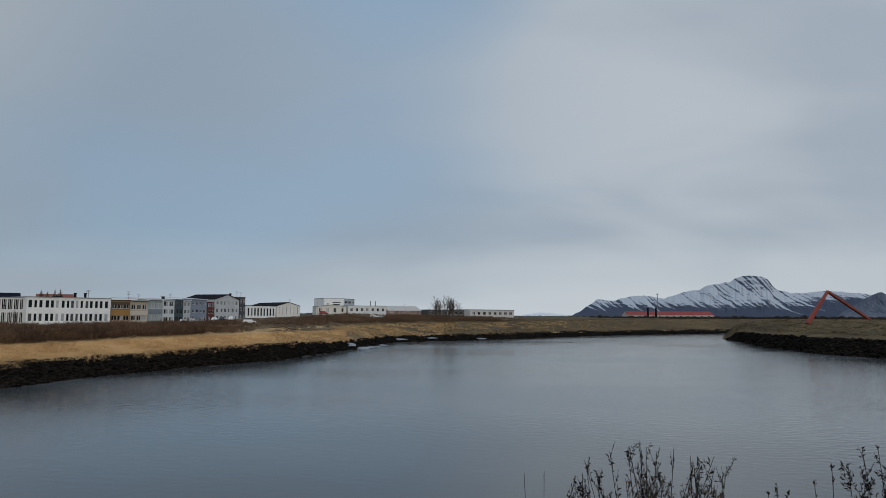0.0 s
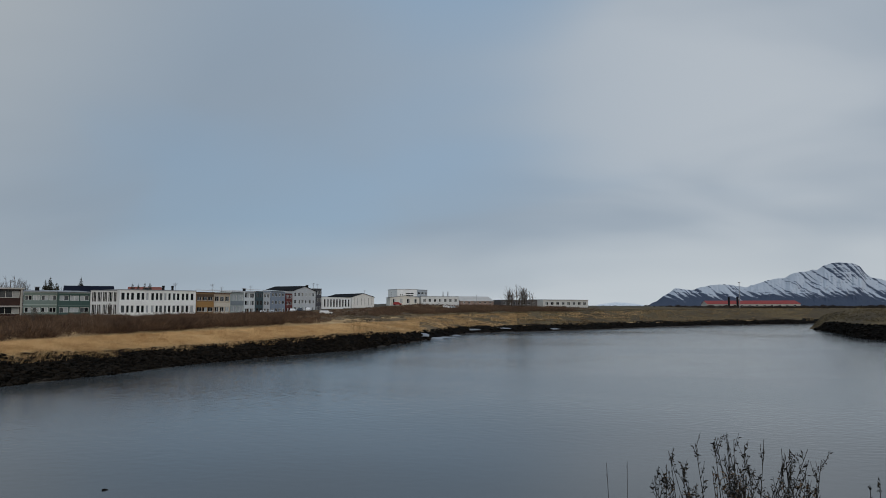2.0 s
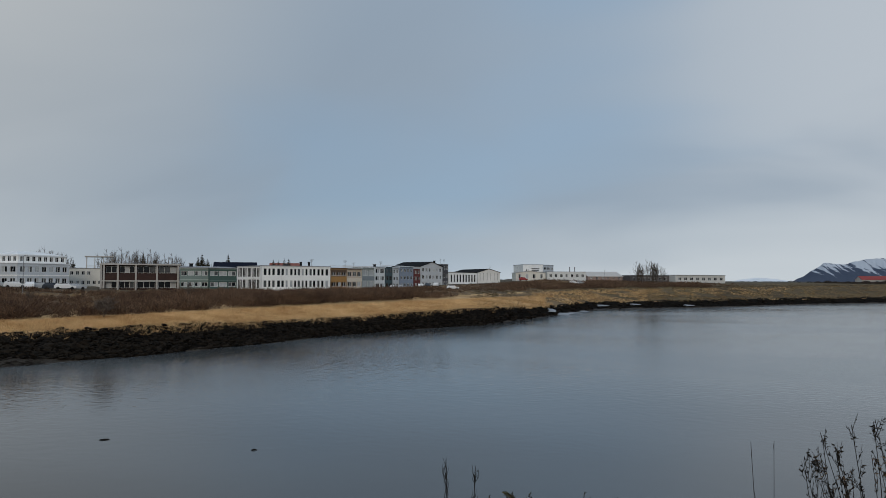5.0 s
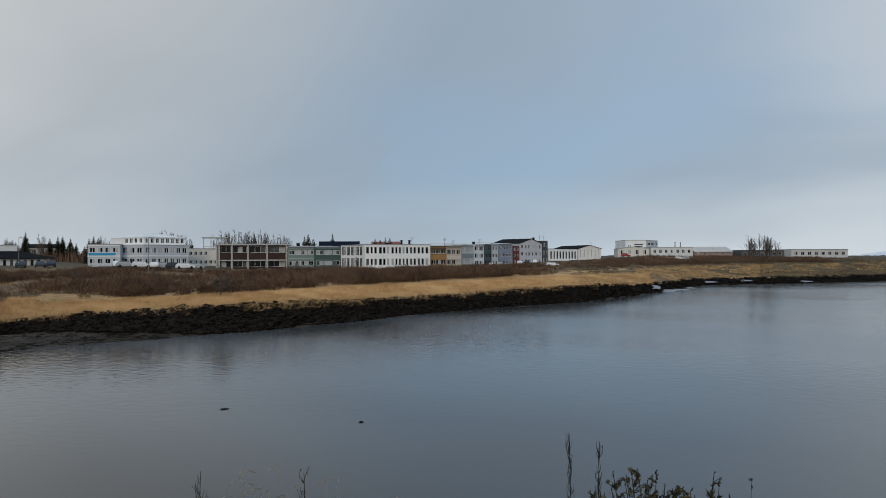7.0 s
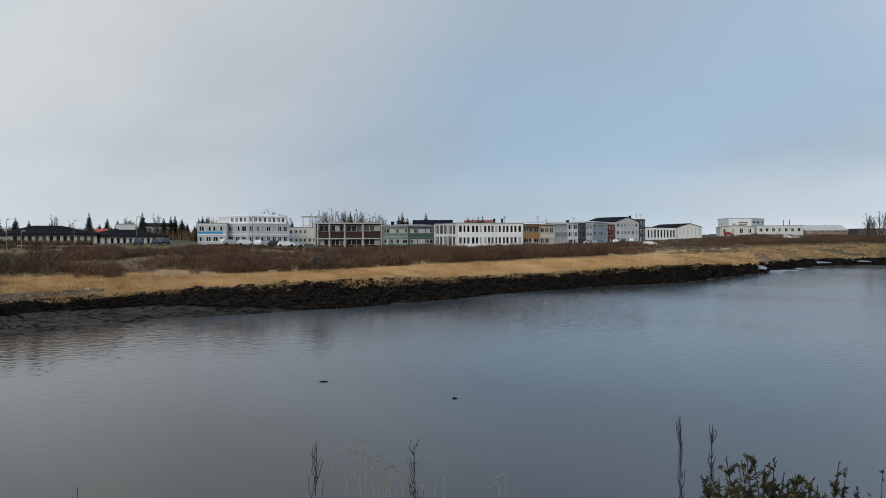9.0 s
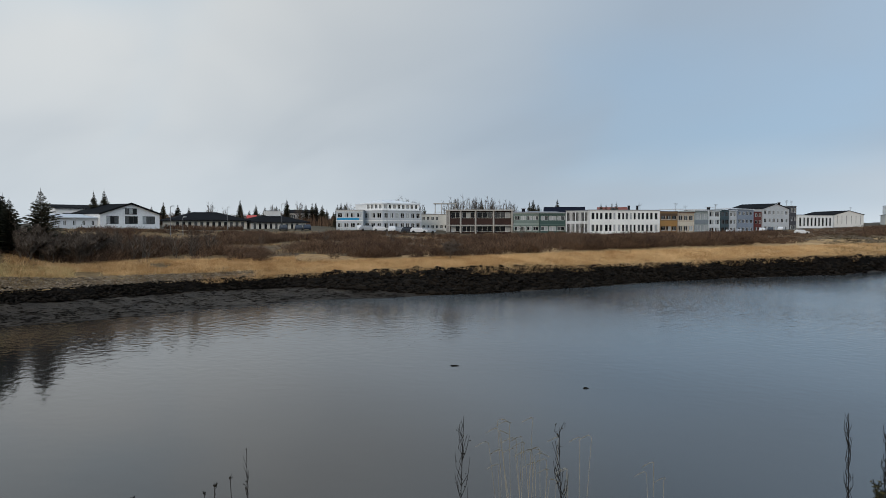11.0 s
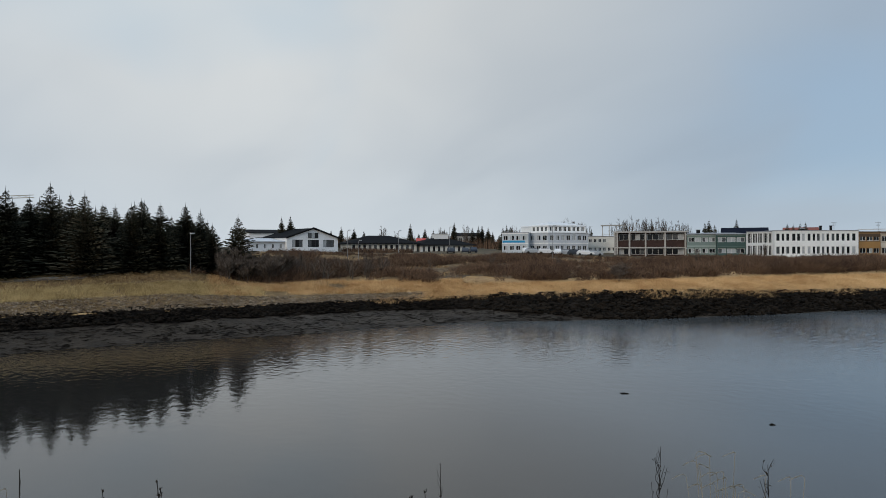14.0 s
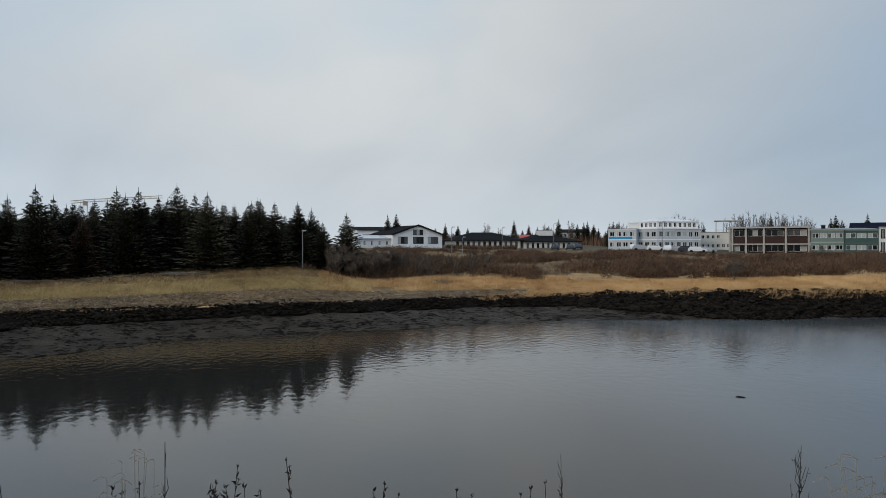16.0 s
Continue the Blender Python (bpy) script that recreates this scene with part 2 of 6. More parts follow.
def build_water_material():
    n, l = M_WATER.node_tree.nodes, M_WATER.node_tree.links
    b = n["Principled BSDF"]
    b.inputs["Roughness"].default_value, b.inputs["IOR"].default_value = 0.035, 1.5
    pos = n.new("ShaderNodeNewGeometry").outputs["Position"]
    def tex(scale, detail, stretch, rot):
        mp = n.new("ShaderNodeMapping")
        mp.inputs["Scale"].default_value, mp.inputs["Rotation"].default_value = stretch, (0, 0, radians(rot))
        l.new(pos, mp.inputs[0])
        t = n.new("ShaderNodeTexNoise")
        t.inputs["Scale"].default_value, t.inputs["Detail"].default_value = scale, detail
        l.new(mp.outputs[0], t.inputs["Vector"])
        return t.outputs[0]
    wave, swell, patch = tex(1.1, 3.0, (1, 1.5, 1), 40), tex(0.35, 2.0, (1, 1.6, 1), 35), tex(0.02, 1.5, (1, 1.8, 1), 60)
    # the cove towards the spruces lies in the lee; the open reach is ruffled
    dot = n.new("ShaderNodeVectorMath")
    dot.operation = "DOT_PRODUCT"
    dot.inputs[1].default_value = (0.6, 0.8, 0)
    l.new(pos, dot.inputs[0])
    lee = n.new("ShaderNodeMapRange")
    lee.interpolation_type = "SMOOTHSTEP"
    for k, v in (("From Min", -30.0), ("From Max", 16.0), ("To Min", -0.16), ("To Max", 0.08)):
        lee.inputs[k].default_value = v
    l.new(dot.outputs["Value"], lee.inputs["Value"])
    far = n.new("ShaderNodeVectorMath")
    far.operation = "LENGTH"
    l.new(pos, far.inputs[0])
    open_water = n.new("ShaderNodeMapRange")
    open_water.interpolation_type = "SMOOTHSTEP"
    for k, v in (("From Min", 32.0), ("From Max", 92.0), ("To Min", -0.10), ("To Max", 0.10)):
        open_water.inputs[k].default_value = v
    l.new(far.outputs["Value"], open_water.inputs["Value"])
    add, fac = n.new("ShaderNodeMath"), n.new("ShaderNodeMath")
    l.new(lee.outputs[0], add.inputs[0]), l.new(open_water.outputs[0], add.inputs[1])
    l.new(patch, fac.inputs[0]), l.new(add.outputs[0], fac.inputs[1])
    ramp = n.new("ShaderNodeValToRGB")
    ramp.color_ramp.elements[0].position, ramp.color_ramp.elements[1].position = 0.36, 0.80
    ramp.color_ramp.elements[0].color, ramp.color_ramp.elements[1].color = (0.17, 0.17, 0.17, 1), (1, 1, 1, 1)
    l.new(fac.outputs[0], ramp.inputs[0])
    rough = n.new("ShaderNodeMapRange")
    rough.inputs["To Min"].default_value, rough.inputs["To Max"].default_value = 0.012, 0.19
    sheen_tint = n.new("ShaderNodeMix")          # sky sheen put into the colour: paler where ruffled, dark brown in the cove
    sheen_tint.data_type = "RGBA"
    sheen_tint.inputs[6].default_value, sheen_tint.inputs[7].default_value = (0.014, 0.0095, 0.0055, 1), (0.082, 0.092, 0.097, 1)
    l.new(ramp.outputs[0], sheen_tint.inputs[0]), l.new(sheen_tint.outputs[2], b.inputs["Base Color"])
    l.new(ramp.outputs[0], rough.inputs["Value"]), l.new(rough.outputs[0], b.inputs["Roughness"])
    b1, b2 = n.new("ShaderNodeBump"), n.new("ShaderNodeBump")
    b1.inputs["Distance"].default_value, b2.inputs["Distance"].default_value = 0.032, 0.07
    b2.inputs["Strength"].default_value = 0.06
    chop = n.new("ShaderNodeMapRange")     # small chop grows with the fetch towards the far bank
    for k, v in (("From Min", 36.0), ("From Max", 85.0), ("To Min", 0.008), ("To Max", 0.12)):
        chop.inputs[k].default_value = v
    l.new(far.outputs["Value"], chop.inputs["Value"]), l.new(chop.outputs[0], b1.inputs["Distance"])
    calm = n.new("ShaderNodeMapRange")
    calm.inputs["To Min"].default_value, calm.inputs["To Max"].default_value = 0.62, 0.2
    l.new(ramp.outputs[0], calm.inputs["Value"]), l.new(calm.outputs[0], b1.inputs["Strength"])
    l.new(wave, b1.inputs["Height"]), l.new(swell, b2.inputs["Height"])
    l.new(b2.outputs[0], b1.inputs["Normal"]), l.new(b1.outputs[0], b.inputs["Normal"])


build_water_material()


# ---- building helpers ----
def P(az, d, z=0.0):
    """A place in the plan: degrees left of the first heading, metres from the viewpoint, height."""
    a = radians(az)
    return Vector((-d * math.sin(a), d * math.cos(a), z))


def mesh_of(name, bm, mats):
    me = bpy.data.meshes.new(name)
    bm.to_mesh(me)
    bm.free()
    for m in (mats if isinstance(mats, (list, tuple)) else [mats]):
        me.materials.append(m)
    return me


def pymesh(name, verts, faces, mats, index=None):
    me = bpy.data.meshes.new(name)
    me.from_pydata(verts, [], faces)
    for m in (mats if isinstance(mats, (list, tuple)) else [mats]):
        me.materials.append(m)
    if index is not None:
        me.polygons.foreach_set("material_index", index)
    me.update()
    return me


def part(name, bm, mats, parent, label=""):
    ob = new(name, mesh_of(name, bm, mats))
    ob.parent = parent
    return tagged(ob, label) if label else ob


def thing(name, m, label, category, group="", kind=""):
    ob = new(name)
    ob.matrix_world = m
    return tagged(ob, label, category, group, kind)


def box(bm, x0, y0, z0, x1, y1, z1, bevel=0.0):
    vs = [bm.verts.new((x, y, z)) for z in (z0, z1) for x, y in ((x0, y0), (x1, y0), (x1, y1), (x0, y1))]
    fs = [bm.faces.new([vs[i] for i in f]) for f in ((3, 2, 1, 0), (4, 5, 6, 7), (0, 1, 5, 4), (1, 2, 6, 5), (2, 3, 7, 6), (3, 0, 4, 7))]
    if bevel:
        bmesh.ops.bevel(bm, geom=list({e for f in fs for e in f.edges}), offset=bevel, segments=1, affect="EDGES")
    return bm


def boxes(*rows):
    bm = bmesh.new()
    for r in rows:
        box(bm, *r)
    return bm


# ---- the ground: one sheet from the near bank across the river bed to the horizon ----
# bearing, waterline, slope foot (distance, height), top of the stones, straw crest, building line
BANK = [
    (115, 60, 76, 0.9, 84, 2.0, 98, 4.7, 106, 5.2), (97, 65, 79.5, 1.0, 86, 2.1, 98, 4.6, 107, 5.3), (93, 67, 80.6, 1.0, 86.5, 2.05, 98.5, 4.7, 107, 5.4),
    (86.7, 71, 82.3, 1.0, 85.7, 2.0, 98.5, 5.3, 108, 6.1), (77.5, 73.5, 83.4, 1.0, 86, 2.0, 101, 6.1, 115, 7.2), (71, 74, 85.6, 1.0, 88.7, 2.0, 104, 4.2, 165, 8.8),
    (61.7, 79.5, 91, 1.0, 93.8, 2.1, 103.5, 4.0, 169, 8.0), (54.4, 84.5, 95.2, 1.0, 98.5, 2.3, 109, 4.05, 168, 7.9), (49, 87.3, 91.6, 0.7, 99, 2.8, 110.5, 4.15, 168, 7.8), (45, 89.5, 91, 0.3, 99.5, 3.05, 112, 4.3, 170, 7.4),
    (40, 92, 92.6, 0.1, 100, 3.3, 115, 4.5, 185, 7.1), (31, 105, 105.6, 0.1, 112, 2.9, 133, 4.9, 185, 7.2),
    (22, 126, 126.6, 0.1, 134, 2.8, 160, 5.1, 225, 6.9), (13, 148, 148.6, 0.1, 156, 3.4, 205, 5.3, 305, 8.5),
    (8, 185, 186, 0.2, 192, 2.4, 250, 5.5, 350, 10.6), (4, 240, 242, 0.3, 250, 2.2, 290, 5.9, 385, 10.5),
    (-5, 275, 277, 0.3, 285, 2.4, 330, 6.4, 410, 9.0), (-20, 410, 412, 0.3, 420, 2.2, 470, 8.0, 800, 9.0),
    (-32, 500, 502, 0.3, 512, 2.2, 560, 8.0, 800, 9.0), (-70, 600, 602, 0.3, 612, 2.2, 660, 8.0, 900, 9.0),
]
SPIT = [(-20, 335, 345), (-21.8, 330, 347), (-24.5, 240, 385), (-28, 204, 400), (-32, 187, 410), (-45, 165, 430), (-70, 150, 450)]


def curve(table, az, col):
    xs = [r[0] for r in table][::-1]
    return float(np.interp(az, xs, [r[col] for r in table][::-1]))


def wob(az, d, scale, amp, seed=0.0):
    p = P(az, d)
    return amp * noise.noise(Vector((p.x / scale, p.y / scale, seed)))


def profile(az):
    """(distance, height) knots of the ground along one bearing."""
    c = [curve(BANK, az, i) for i in range(1, 10)]
    w0 = c[0] + wob(az, c[0], 9, 1.6) + wob(az, c[0], 3, 0.5, 4)
    fit = max(0.0, min(1.0, (-21.2 - az) / 1.6))
    fit = fit * fit * (3 - 2 * fit)
    sf, sb = curve(SPIT, az, 1), curve(SPIT, az, 2)
    sf += wob(az, sf, 12, 2.5)
    wide = max(0.05, min(1.0, (sb - sf) / 150))
    if az >= -20:
        sf, sb = c[0] * 0.5, c[0] * 0.7
        wide = 0.3
    lifted = lambda z: -1.2 + fit * (z + 1.2)
    rise = 0.02 if az > 10 else 0.015
    return [
        (0.5, 7.38), (1.3, 7.3), (16 + wob(az, 16, 4, 1.5), -1.0),
        (sf, lifted(-0.2)), (sf + 11 * wide, lifted(3.9 * min(1, wide * 2))), (sf + 62 * wide, lifted(4 + 4.8 * wide)), (sb - 5, lifted(1.5)), (sb, lifted(-0.6)),
        (max(w0 - 4, sb + 1), -0.5), (w0, -0.04), (max(c[1], w0 + 0.5), c[2]), (c[3], c[4]), (c[5], c[6]), (c[7], c[8]), (c[7] + 90, c[8] + 90 * rise), (1600, 9.6), (4900, 9.6),
    ]


SEGS = [2, 12, 4, 8, 14, 4, 2, 3, 2, 12, 12, 16, 64, 12, 10, 5]
ZONE = [0, 0, 6, 2, 7, 7, 2, 6, 6, 1, 2, 3, 4, 5, 5, 5]
ROUGH = [0.02, 0.1, 0, 0.35, 0.25, 0.2, 0.2, 0, 0, 0.1, 0.35, 0.2, 0.35, 0.3, 0.5, 0.5]


def height(az, d):
    k = profile(az)
    return float(np.interp(d, [p[0] for p in k], [p[1] for p in k]))


def build_ground():
    azs = [a for a in np.arange(-37, 104.01, 0.25)] + [a for a in np.arange(107, 322, 6.0)]
    verts, faces, index = [], [], []
    rows = sum(SEGS) + 1
    for az in azs:
        behind = 125 < az < 290
        k = profile(az if az < 180 else az - 360)
        for s, n in enumerate(SEGS):
            for j in range(n + (s == len(SEGS) - 1)):
                u = j / n
                d, z = k[s][0] + u * (k[s + 1][0] - k[s][0]), k[s][1] + u * (k[s + 1][1] - k[s][1])
                if behind:
                    z = 7.35
                elif d > 2:
                    p = P(az, d)
                    z += ROUGH[s] * (noise.noise(p / 5) + 0.6 * noise.noise(p / 1.7))
                verts.append(P(az, d, z))
    for i in range(len(azs)):
        i2 = (i + 1) % len(azs)
        q = 0
        for s, n in enumerate(SEGS):
            for j in range(n):
                faces.append((i * rows + q, i * rows + q + 1, i2 * rows + q + 1, i2 * rows + q))
                zone = ZONE[s]
                edge = noise.noise(Vector(verts[i * rows + q]) / 5) * 2 + noise.noise(Vector(verts[i * rows + q]) / 1.3)
                if s == 10 and j + edge > 11:
                    zone = 3
                if s == 11 and j + edge < 0.8:
                    zone = 2
                if s == 12 and j - 2 * edge < 5:
                    zone = 3
                if azs[i] < 12 - 2 * edge and zone == 3 and noise.noise(Vector(verts[i * rows + q]) / 9) > -0.25:
                    zone = 7
                if s in (11, 12) and zone in (3, 4) and (azs[i] > 60 + 4 * edge or azs[i] < 10 + 3 * edge):
                    zone = 7
                if zone == 7 and azs[i] < 4 - 4 * edge:
                    zone = 8
                index.append(zone if not 125 < azs[i] < 290 else 0)
                q += 1
    n = len(azs)
    top = len(verts)
    verts.append(Vector((0, 0, 7.38)))
    for i in range(n):
        faces.append((top, i * rows, ((i + 1) % n) * rows)), index.append(0)
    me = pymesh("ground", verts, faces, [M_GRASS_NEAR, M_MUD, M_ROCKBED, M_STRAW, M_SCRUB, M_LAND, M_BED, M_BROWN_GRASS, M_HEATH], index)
    me.polygons.foreach_set("use_smooth", [True] * len(faces))
    return tagged(new("ground", me), "river banks with straw grass, dark stones, mud and brown scrub land", "ground", kind="structure")


ground = build_ground()
bm = bmesh.new()
bmesh.ops.create_circle(bm, cap_ends=True, segments=96, radius=1100)
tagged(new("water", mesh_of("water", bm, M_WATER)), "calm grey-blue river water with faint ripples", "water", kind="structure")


# ---- mountains beyond the bay ----
M_MOUNT = bpy.data.materials.new("hazed_snowy_basalt")


def mountain_material():
    """Blue-grey scree below, snow in slanting gullies, and bare dark ledges on the steep summit block, all tinted with
    distance haze.
    """
    M_MOUNT.use_nodes = True
    n, l = M_MOUNT.node_tree.nodes, M_MOUNT.node_tree.links
    b = n["Principled BSDF"]
    b.inputs["Roughness"].default_value, b.inputs["Specular IOR Level"].default_value = 0.95, 0.05
    sp = n.new("ShaderNodeSeparateXYZ")
    l.new(n.new("ShaderNodeNewGeometry").outputs["Position"], sp.inputs[0])

    def m(op, a, c=0.0, clamp=False):
        q = n.new("ShaderNodeMath")
        q.operation, q.use_clamp = op, clamp
        for i, v in enumerate((a, c)):
            if isinstance(v, (int, float)):
                q.inputs[i].default_value = v
            else:
                l.new(v, q.inputs[i])
        return q.outputs[0]

    def tex(u, v, detail=5.0, rough=0.6):
        co = n.new("ShaderNodeCombineXYZ")
        l.new(u, co.inputs[0]), l.new(v, co.inputs[1])
        t = n.new("ShaderNodeTexNoise")
        t.inputs["Scale"].default_value, t.inputs["Detail"].default_value, t.inputs["Roughness"].default_value = 1.0, detail, rough
        l.new(co.outputs[0], t.inputs["Vector"])
        return t.outputs[0]

    def span(v, lo, hi, a=0.0, z=1.0):
        r = n.new("ShaderNodeMapRange")
        r.interpolation_type = "SMOOTHSTEP"
        for k, w in (("From Min", lo), ("From Max", hi), ("To Min", a), ("To Max", z)):
            r.inputs[k].default_value = w
        l.new(v, r.inputs["Value"])
        return r.outputs[0]

    x, z = sp.outputs[0], sp.outputs[2]
    gully = tex(m("ADD", m("MULTIPLY", x, 0.05), m("MULTIPLY", z, 0.014)), m("MULTIPLY", z, 0.005))
    ledge = tex(m("MULTIPLY", x, 0.006), m("MULTIPLY", z, 0.13))
    grain = tex(m("MULTIPLY", x, 0.06), m("MULTIPLY", z, 0.09), 6.0, 0.7)
    summit = m("MULTIPLY", span(z, 130.0, 190.0), m("MULTIPLY", span(x, 1680.0, 1740.0), span(x, 1900.0, 1960.0, 1.0, 0.0)))
    snow = m("ADD", m("MULTIPLY", gully, 2.3), m("ADD", m("MULTIPLY", ledge, 0.8), m("MULTIPLY", grain, 0.7)))
    snow = m("ADD", snow, span(z, 25.0, 120.0, -0.55, 0.12))
    snow = m("SUBTRACT", snow, m("MULTIPLY", summit, 0.2))
    right = m("MULTIPLY", span(x, 1920.0, 2080.0), span(z, 90.0, 150.0, 1.0, 0.0))
    snow = m("SUBTRACT", snow, m("MULTIPLY", right, 0.45))
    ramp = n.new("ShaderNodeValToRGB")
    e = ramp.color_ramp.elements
    # haze is mixed into both colours: bluish rock, greyed snow
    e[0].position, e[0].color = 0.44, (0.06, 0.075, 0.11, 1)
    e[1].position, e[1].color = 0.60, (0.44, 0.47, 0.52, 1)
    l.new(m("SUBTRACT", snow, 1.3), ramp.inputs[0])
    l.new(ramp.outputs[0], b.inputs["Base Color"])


mountain_material()
RIDGE = [(-10.2, 0), (-11.13, 41), (-12.55, 116), (-12.98, 108), (-13.67, 103), (-15.14, 132), (-16.15, 134), (-17.15, 122), (-17.65, 117), (-18.15, 130), (-19.31, 160), (-20.12, 165), (-20.94, 195), (-22.37, 209), (-22.61, 219), (-22.82, 236), (-23.78, 247), (-24.69, 238), (-25.06, 221), (-25.34, 183),
         (-25.7, 160), (-26.43, 145), (-27.29, 140), (-28.16, 149), (-29.01, 152), (-29.84, 145), (-30.65, 138), (-31.45, 131), (-33, 125), (-36, 150), (-40, 140), (-46, 0)]


def mountain(name, ridge, d0, deep, label, lift=9.0, mat=None):
    azs = np.arange(ridge[-1][0], ridge[0][0], 0.12)
    xs, zs = [r[0] for r in ridge][::-1], [r[1] for r in ridge][::-1]
    rows, verts, faces = 26, [], []
    for az in azs:
        top = float(np.interp(az, xs, zs)) + 5 * noise.noise(Vector((az * 2.2, 0, 3))) + 2.5 * noise.noise(Vector((az * 6, 1, 3)))
        for j in range(rows + 1):
            u = j / rows
            cliff = 0.55 * u + 0.45 * u ** 2.4
            p = P(az, d0 + deep * u, lift + max(0, top) * cliff)
            rough = 90 * u * (1 - u) * min(1, top / 120)
            lean = az + 0.5 * u
            spur = noise.noise(Vector((lean * 1.6, u * 1.6, 9))) + 0.5 * noise.noise(Vector((lean * 4.5, u * 5, 5))) + 0.3 * noise.noise(Vector((lean * 9, u * 9, 2)))
            verts.append(P(az, d0 + deep * u + rough * spur * 2.2, p.z + rough * 0.16 * spur))
    r = rows + 1
    for i in range(len(azs) - 1):
        for j in range(rows):
            faces.append((i * r + j, (i + 1) * r + j, (i + 1) * r + j + 1, i * r + j + 1))
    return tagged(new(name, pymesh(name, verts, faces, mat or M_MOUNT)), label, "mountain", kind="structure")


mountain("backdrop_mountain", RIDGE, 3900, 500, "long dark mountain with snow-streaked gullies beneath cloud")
# the spur's scree colour includes the blue of distance haze
mountain("backdrop_spur", [(-29.2, 0), (-30.19, 50), (-30.61, 68), (-31.17, 92), (-31.71, 113), (-32.18, 122), (-32.6, 112), (-34, 130), (-37, 90), (-40, 0)], 3560, 260, "dark blue-grey mountain spur before the snowy range", mat=material("hazed_scree_slope", [(0.06, 0.075, 0.105), (0.085, 0.10, 0.135), (0.16, 0.18, 0.22)], scale=0.015, fine=6, rough=0.95, bump=0, space="World"))
mountain("backdrop_hills", [(-5.8, 0), (-6.8, 22), (-7.6, 30), (-8.4, 33), (-9.2, 25), (-10.2, 14), (-11, 0)], 4500, 200, mat=material("distant_snow", [(0.5, 0.54, 0.6), (0.68, 0.71, 0.75), (0.78, 0.8, 0.83)], scale=0.02, rough=0.95), label="low white snow-covered hills on the horizon")


# ---- buildings ----
M_ROOF_DARK = paint("dark_roof_sheet", (0.016, 0.017, 0.019), 0.9, spec=0.02)
M_ROOF_GREY = paint("grey_roof_felt", (0.28, 0.29, 0.3), 0.8)
M_FRAME_W = paint("white_window_frame", (0.7, 0.7, 0.68), 0.5)
M_FRAME_D = paint("dark_window_frame", (0.05, 0.05, 0.05), 0.5)
M_ROOF_PALE = paint("pale_roof_sheet_weathered", (0.6, 0.62, 0.64), 0.6)
WALLS, FRAMES = {}, {}


def wall_mat(col):
    if col not in WALLS:
        WALLS[col] = material("render_wall", [tuple(c * 0.8 for c in col), col, tuple(min(0.9, c * 1.1) for c in col)], rough=0.8, scale=0.25, fine=12, bump=0.2, bump_dist=0.02)
    return WALLS[col]


def cuts_wall(bm, w, z0, z1, holes, y=0.0, deep=0.18):
    """A front wall in the plane y with openings and their reveals; holes are (x0, z0, x1, z1)."""
    xs = sorted({0.0, w, *[v for h in holes for v in (h[0], h[2])]})
    zs = sorted({z0, z1, *[v for h in holes for v in (h[1], h[3])]})
    for a, b in zip(xs, xs[1:]):
        for c, d in zip(zs, zs[1:]):
            mx, mz = (a + b) / 2, (c + d) / 2
            if any(h[0] < mx < h[2] and h[1] < mz < h[3] for h in holes):
                continue
            bm.faces.new([bm.verts.new(v) for v in ((a, y, c), (b, y, c), (b, y, d), (a, y, d))])
    for x0, c, x1, d in holes:
        ring = [(x0, c), (x1, c), (x1, d), (x0, d)]
        for (a, e), (b, f) in zip(ring, ring[1:] + ring[:1]):
            bm.faces.new([bm.verts.new(v) for v in ((a, y, e), (a, y + deep, e), (b, y + deep, f), (b, y, f))])


WIN_RNG = random.Random(3)


def window(parent, x0, z0, x1, z1, y=0.0, frame_mat=None, lights=2, name="window", pale=0.1):
    t = 0.07
    bm = bmesh.new()
    for r in ((x0, z0, x1, z0 + t), (x0, z1 - t, x1, z1), (x0, z0 + t, x0 + t, z1 - t), (x1 - t, z0 + t, x1, z1 - t)):
        box(bm, r[0], y + 0.08, r[1], r[2], y + 0.16, r[3])
    for i in range(1, lights):
        x = x0 + (x1 - x0) * i / lights
        box(bm, x - t / 2, y + 0.08, z0 + t, x + t / 2, y + 0.16, z1 - t)
    win = part(name, bm, frame_mat or M_FRAME_W, parent)
    n_p = max(1, lights)
    for i in range(n_p):
        a, b = x0 + 0.02 + (x1 - x0 - 0.04) * i / n_p, x0 + 0.02 + (x1 - x0 - 0.04) * (i + 1) / n_p
        pick = WIN_RNG.random()
        glass = M_BLIND if pick < pale else M_DIM if pick < pale + 0.28 else M_GLASS
        part("pane", boxes((a, y + 0.12, z0 + 0.02, b, y + 0.15, z1 - 0.02)), glass, win)
    return win


def facade_frame(al, dl, ar, dr, z):
    """The frame of a front between two places: x runs along it from its end at the greater bearing, y goes back."""
    a, b = P(al, dl, z), P(ar, dr, z)
    ux = (b - a).normalized()
    uy = Vector((0, 0, 1)).cross(ux)
    m = Matrix.Identity(4)
    for i, v in enumerate((ux, uy, Vector((0, 0, 1)), a)):
        m[0][i], m[1][i], m[2][i] = v
    return m, (b - a).length


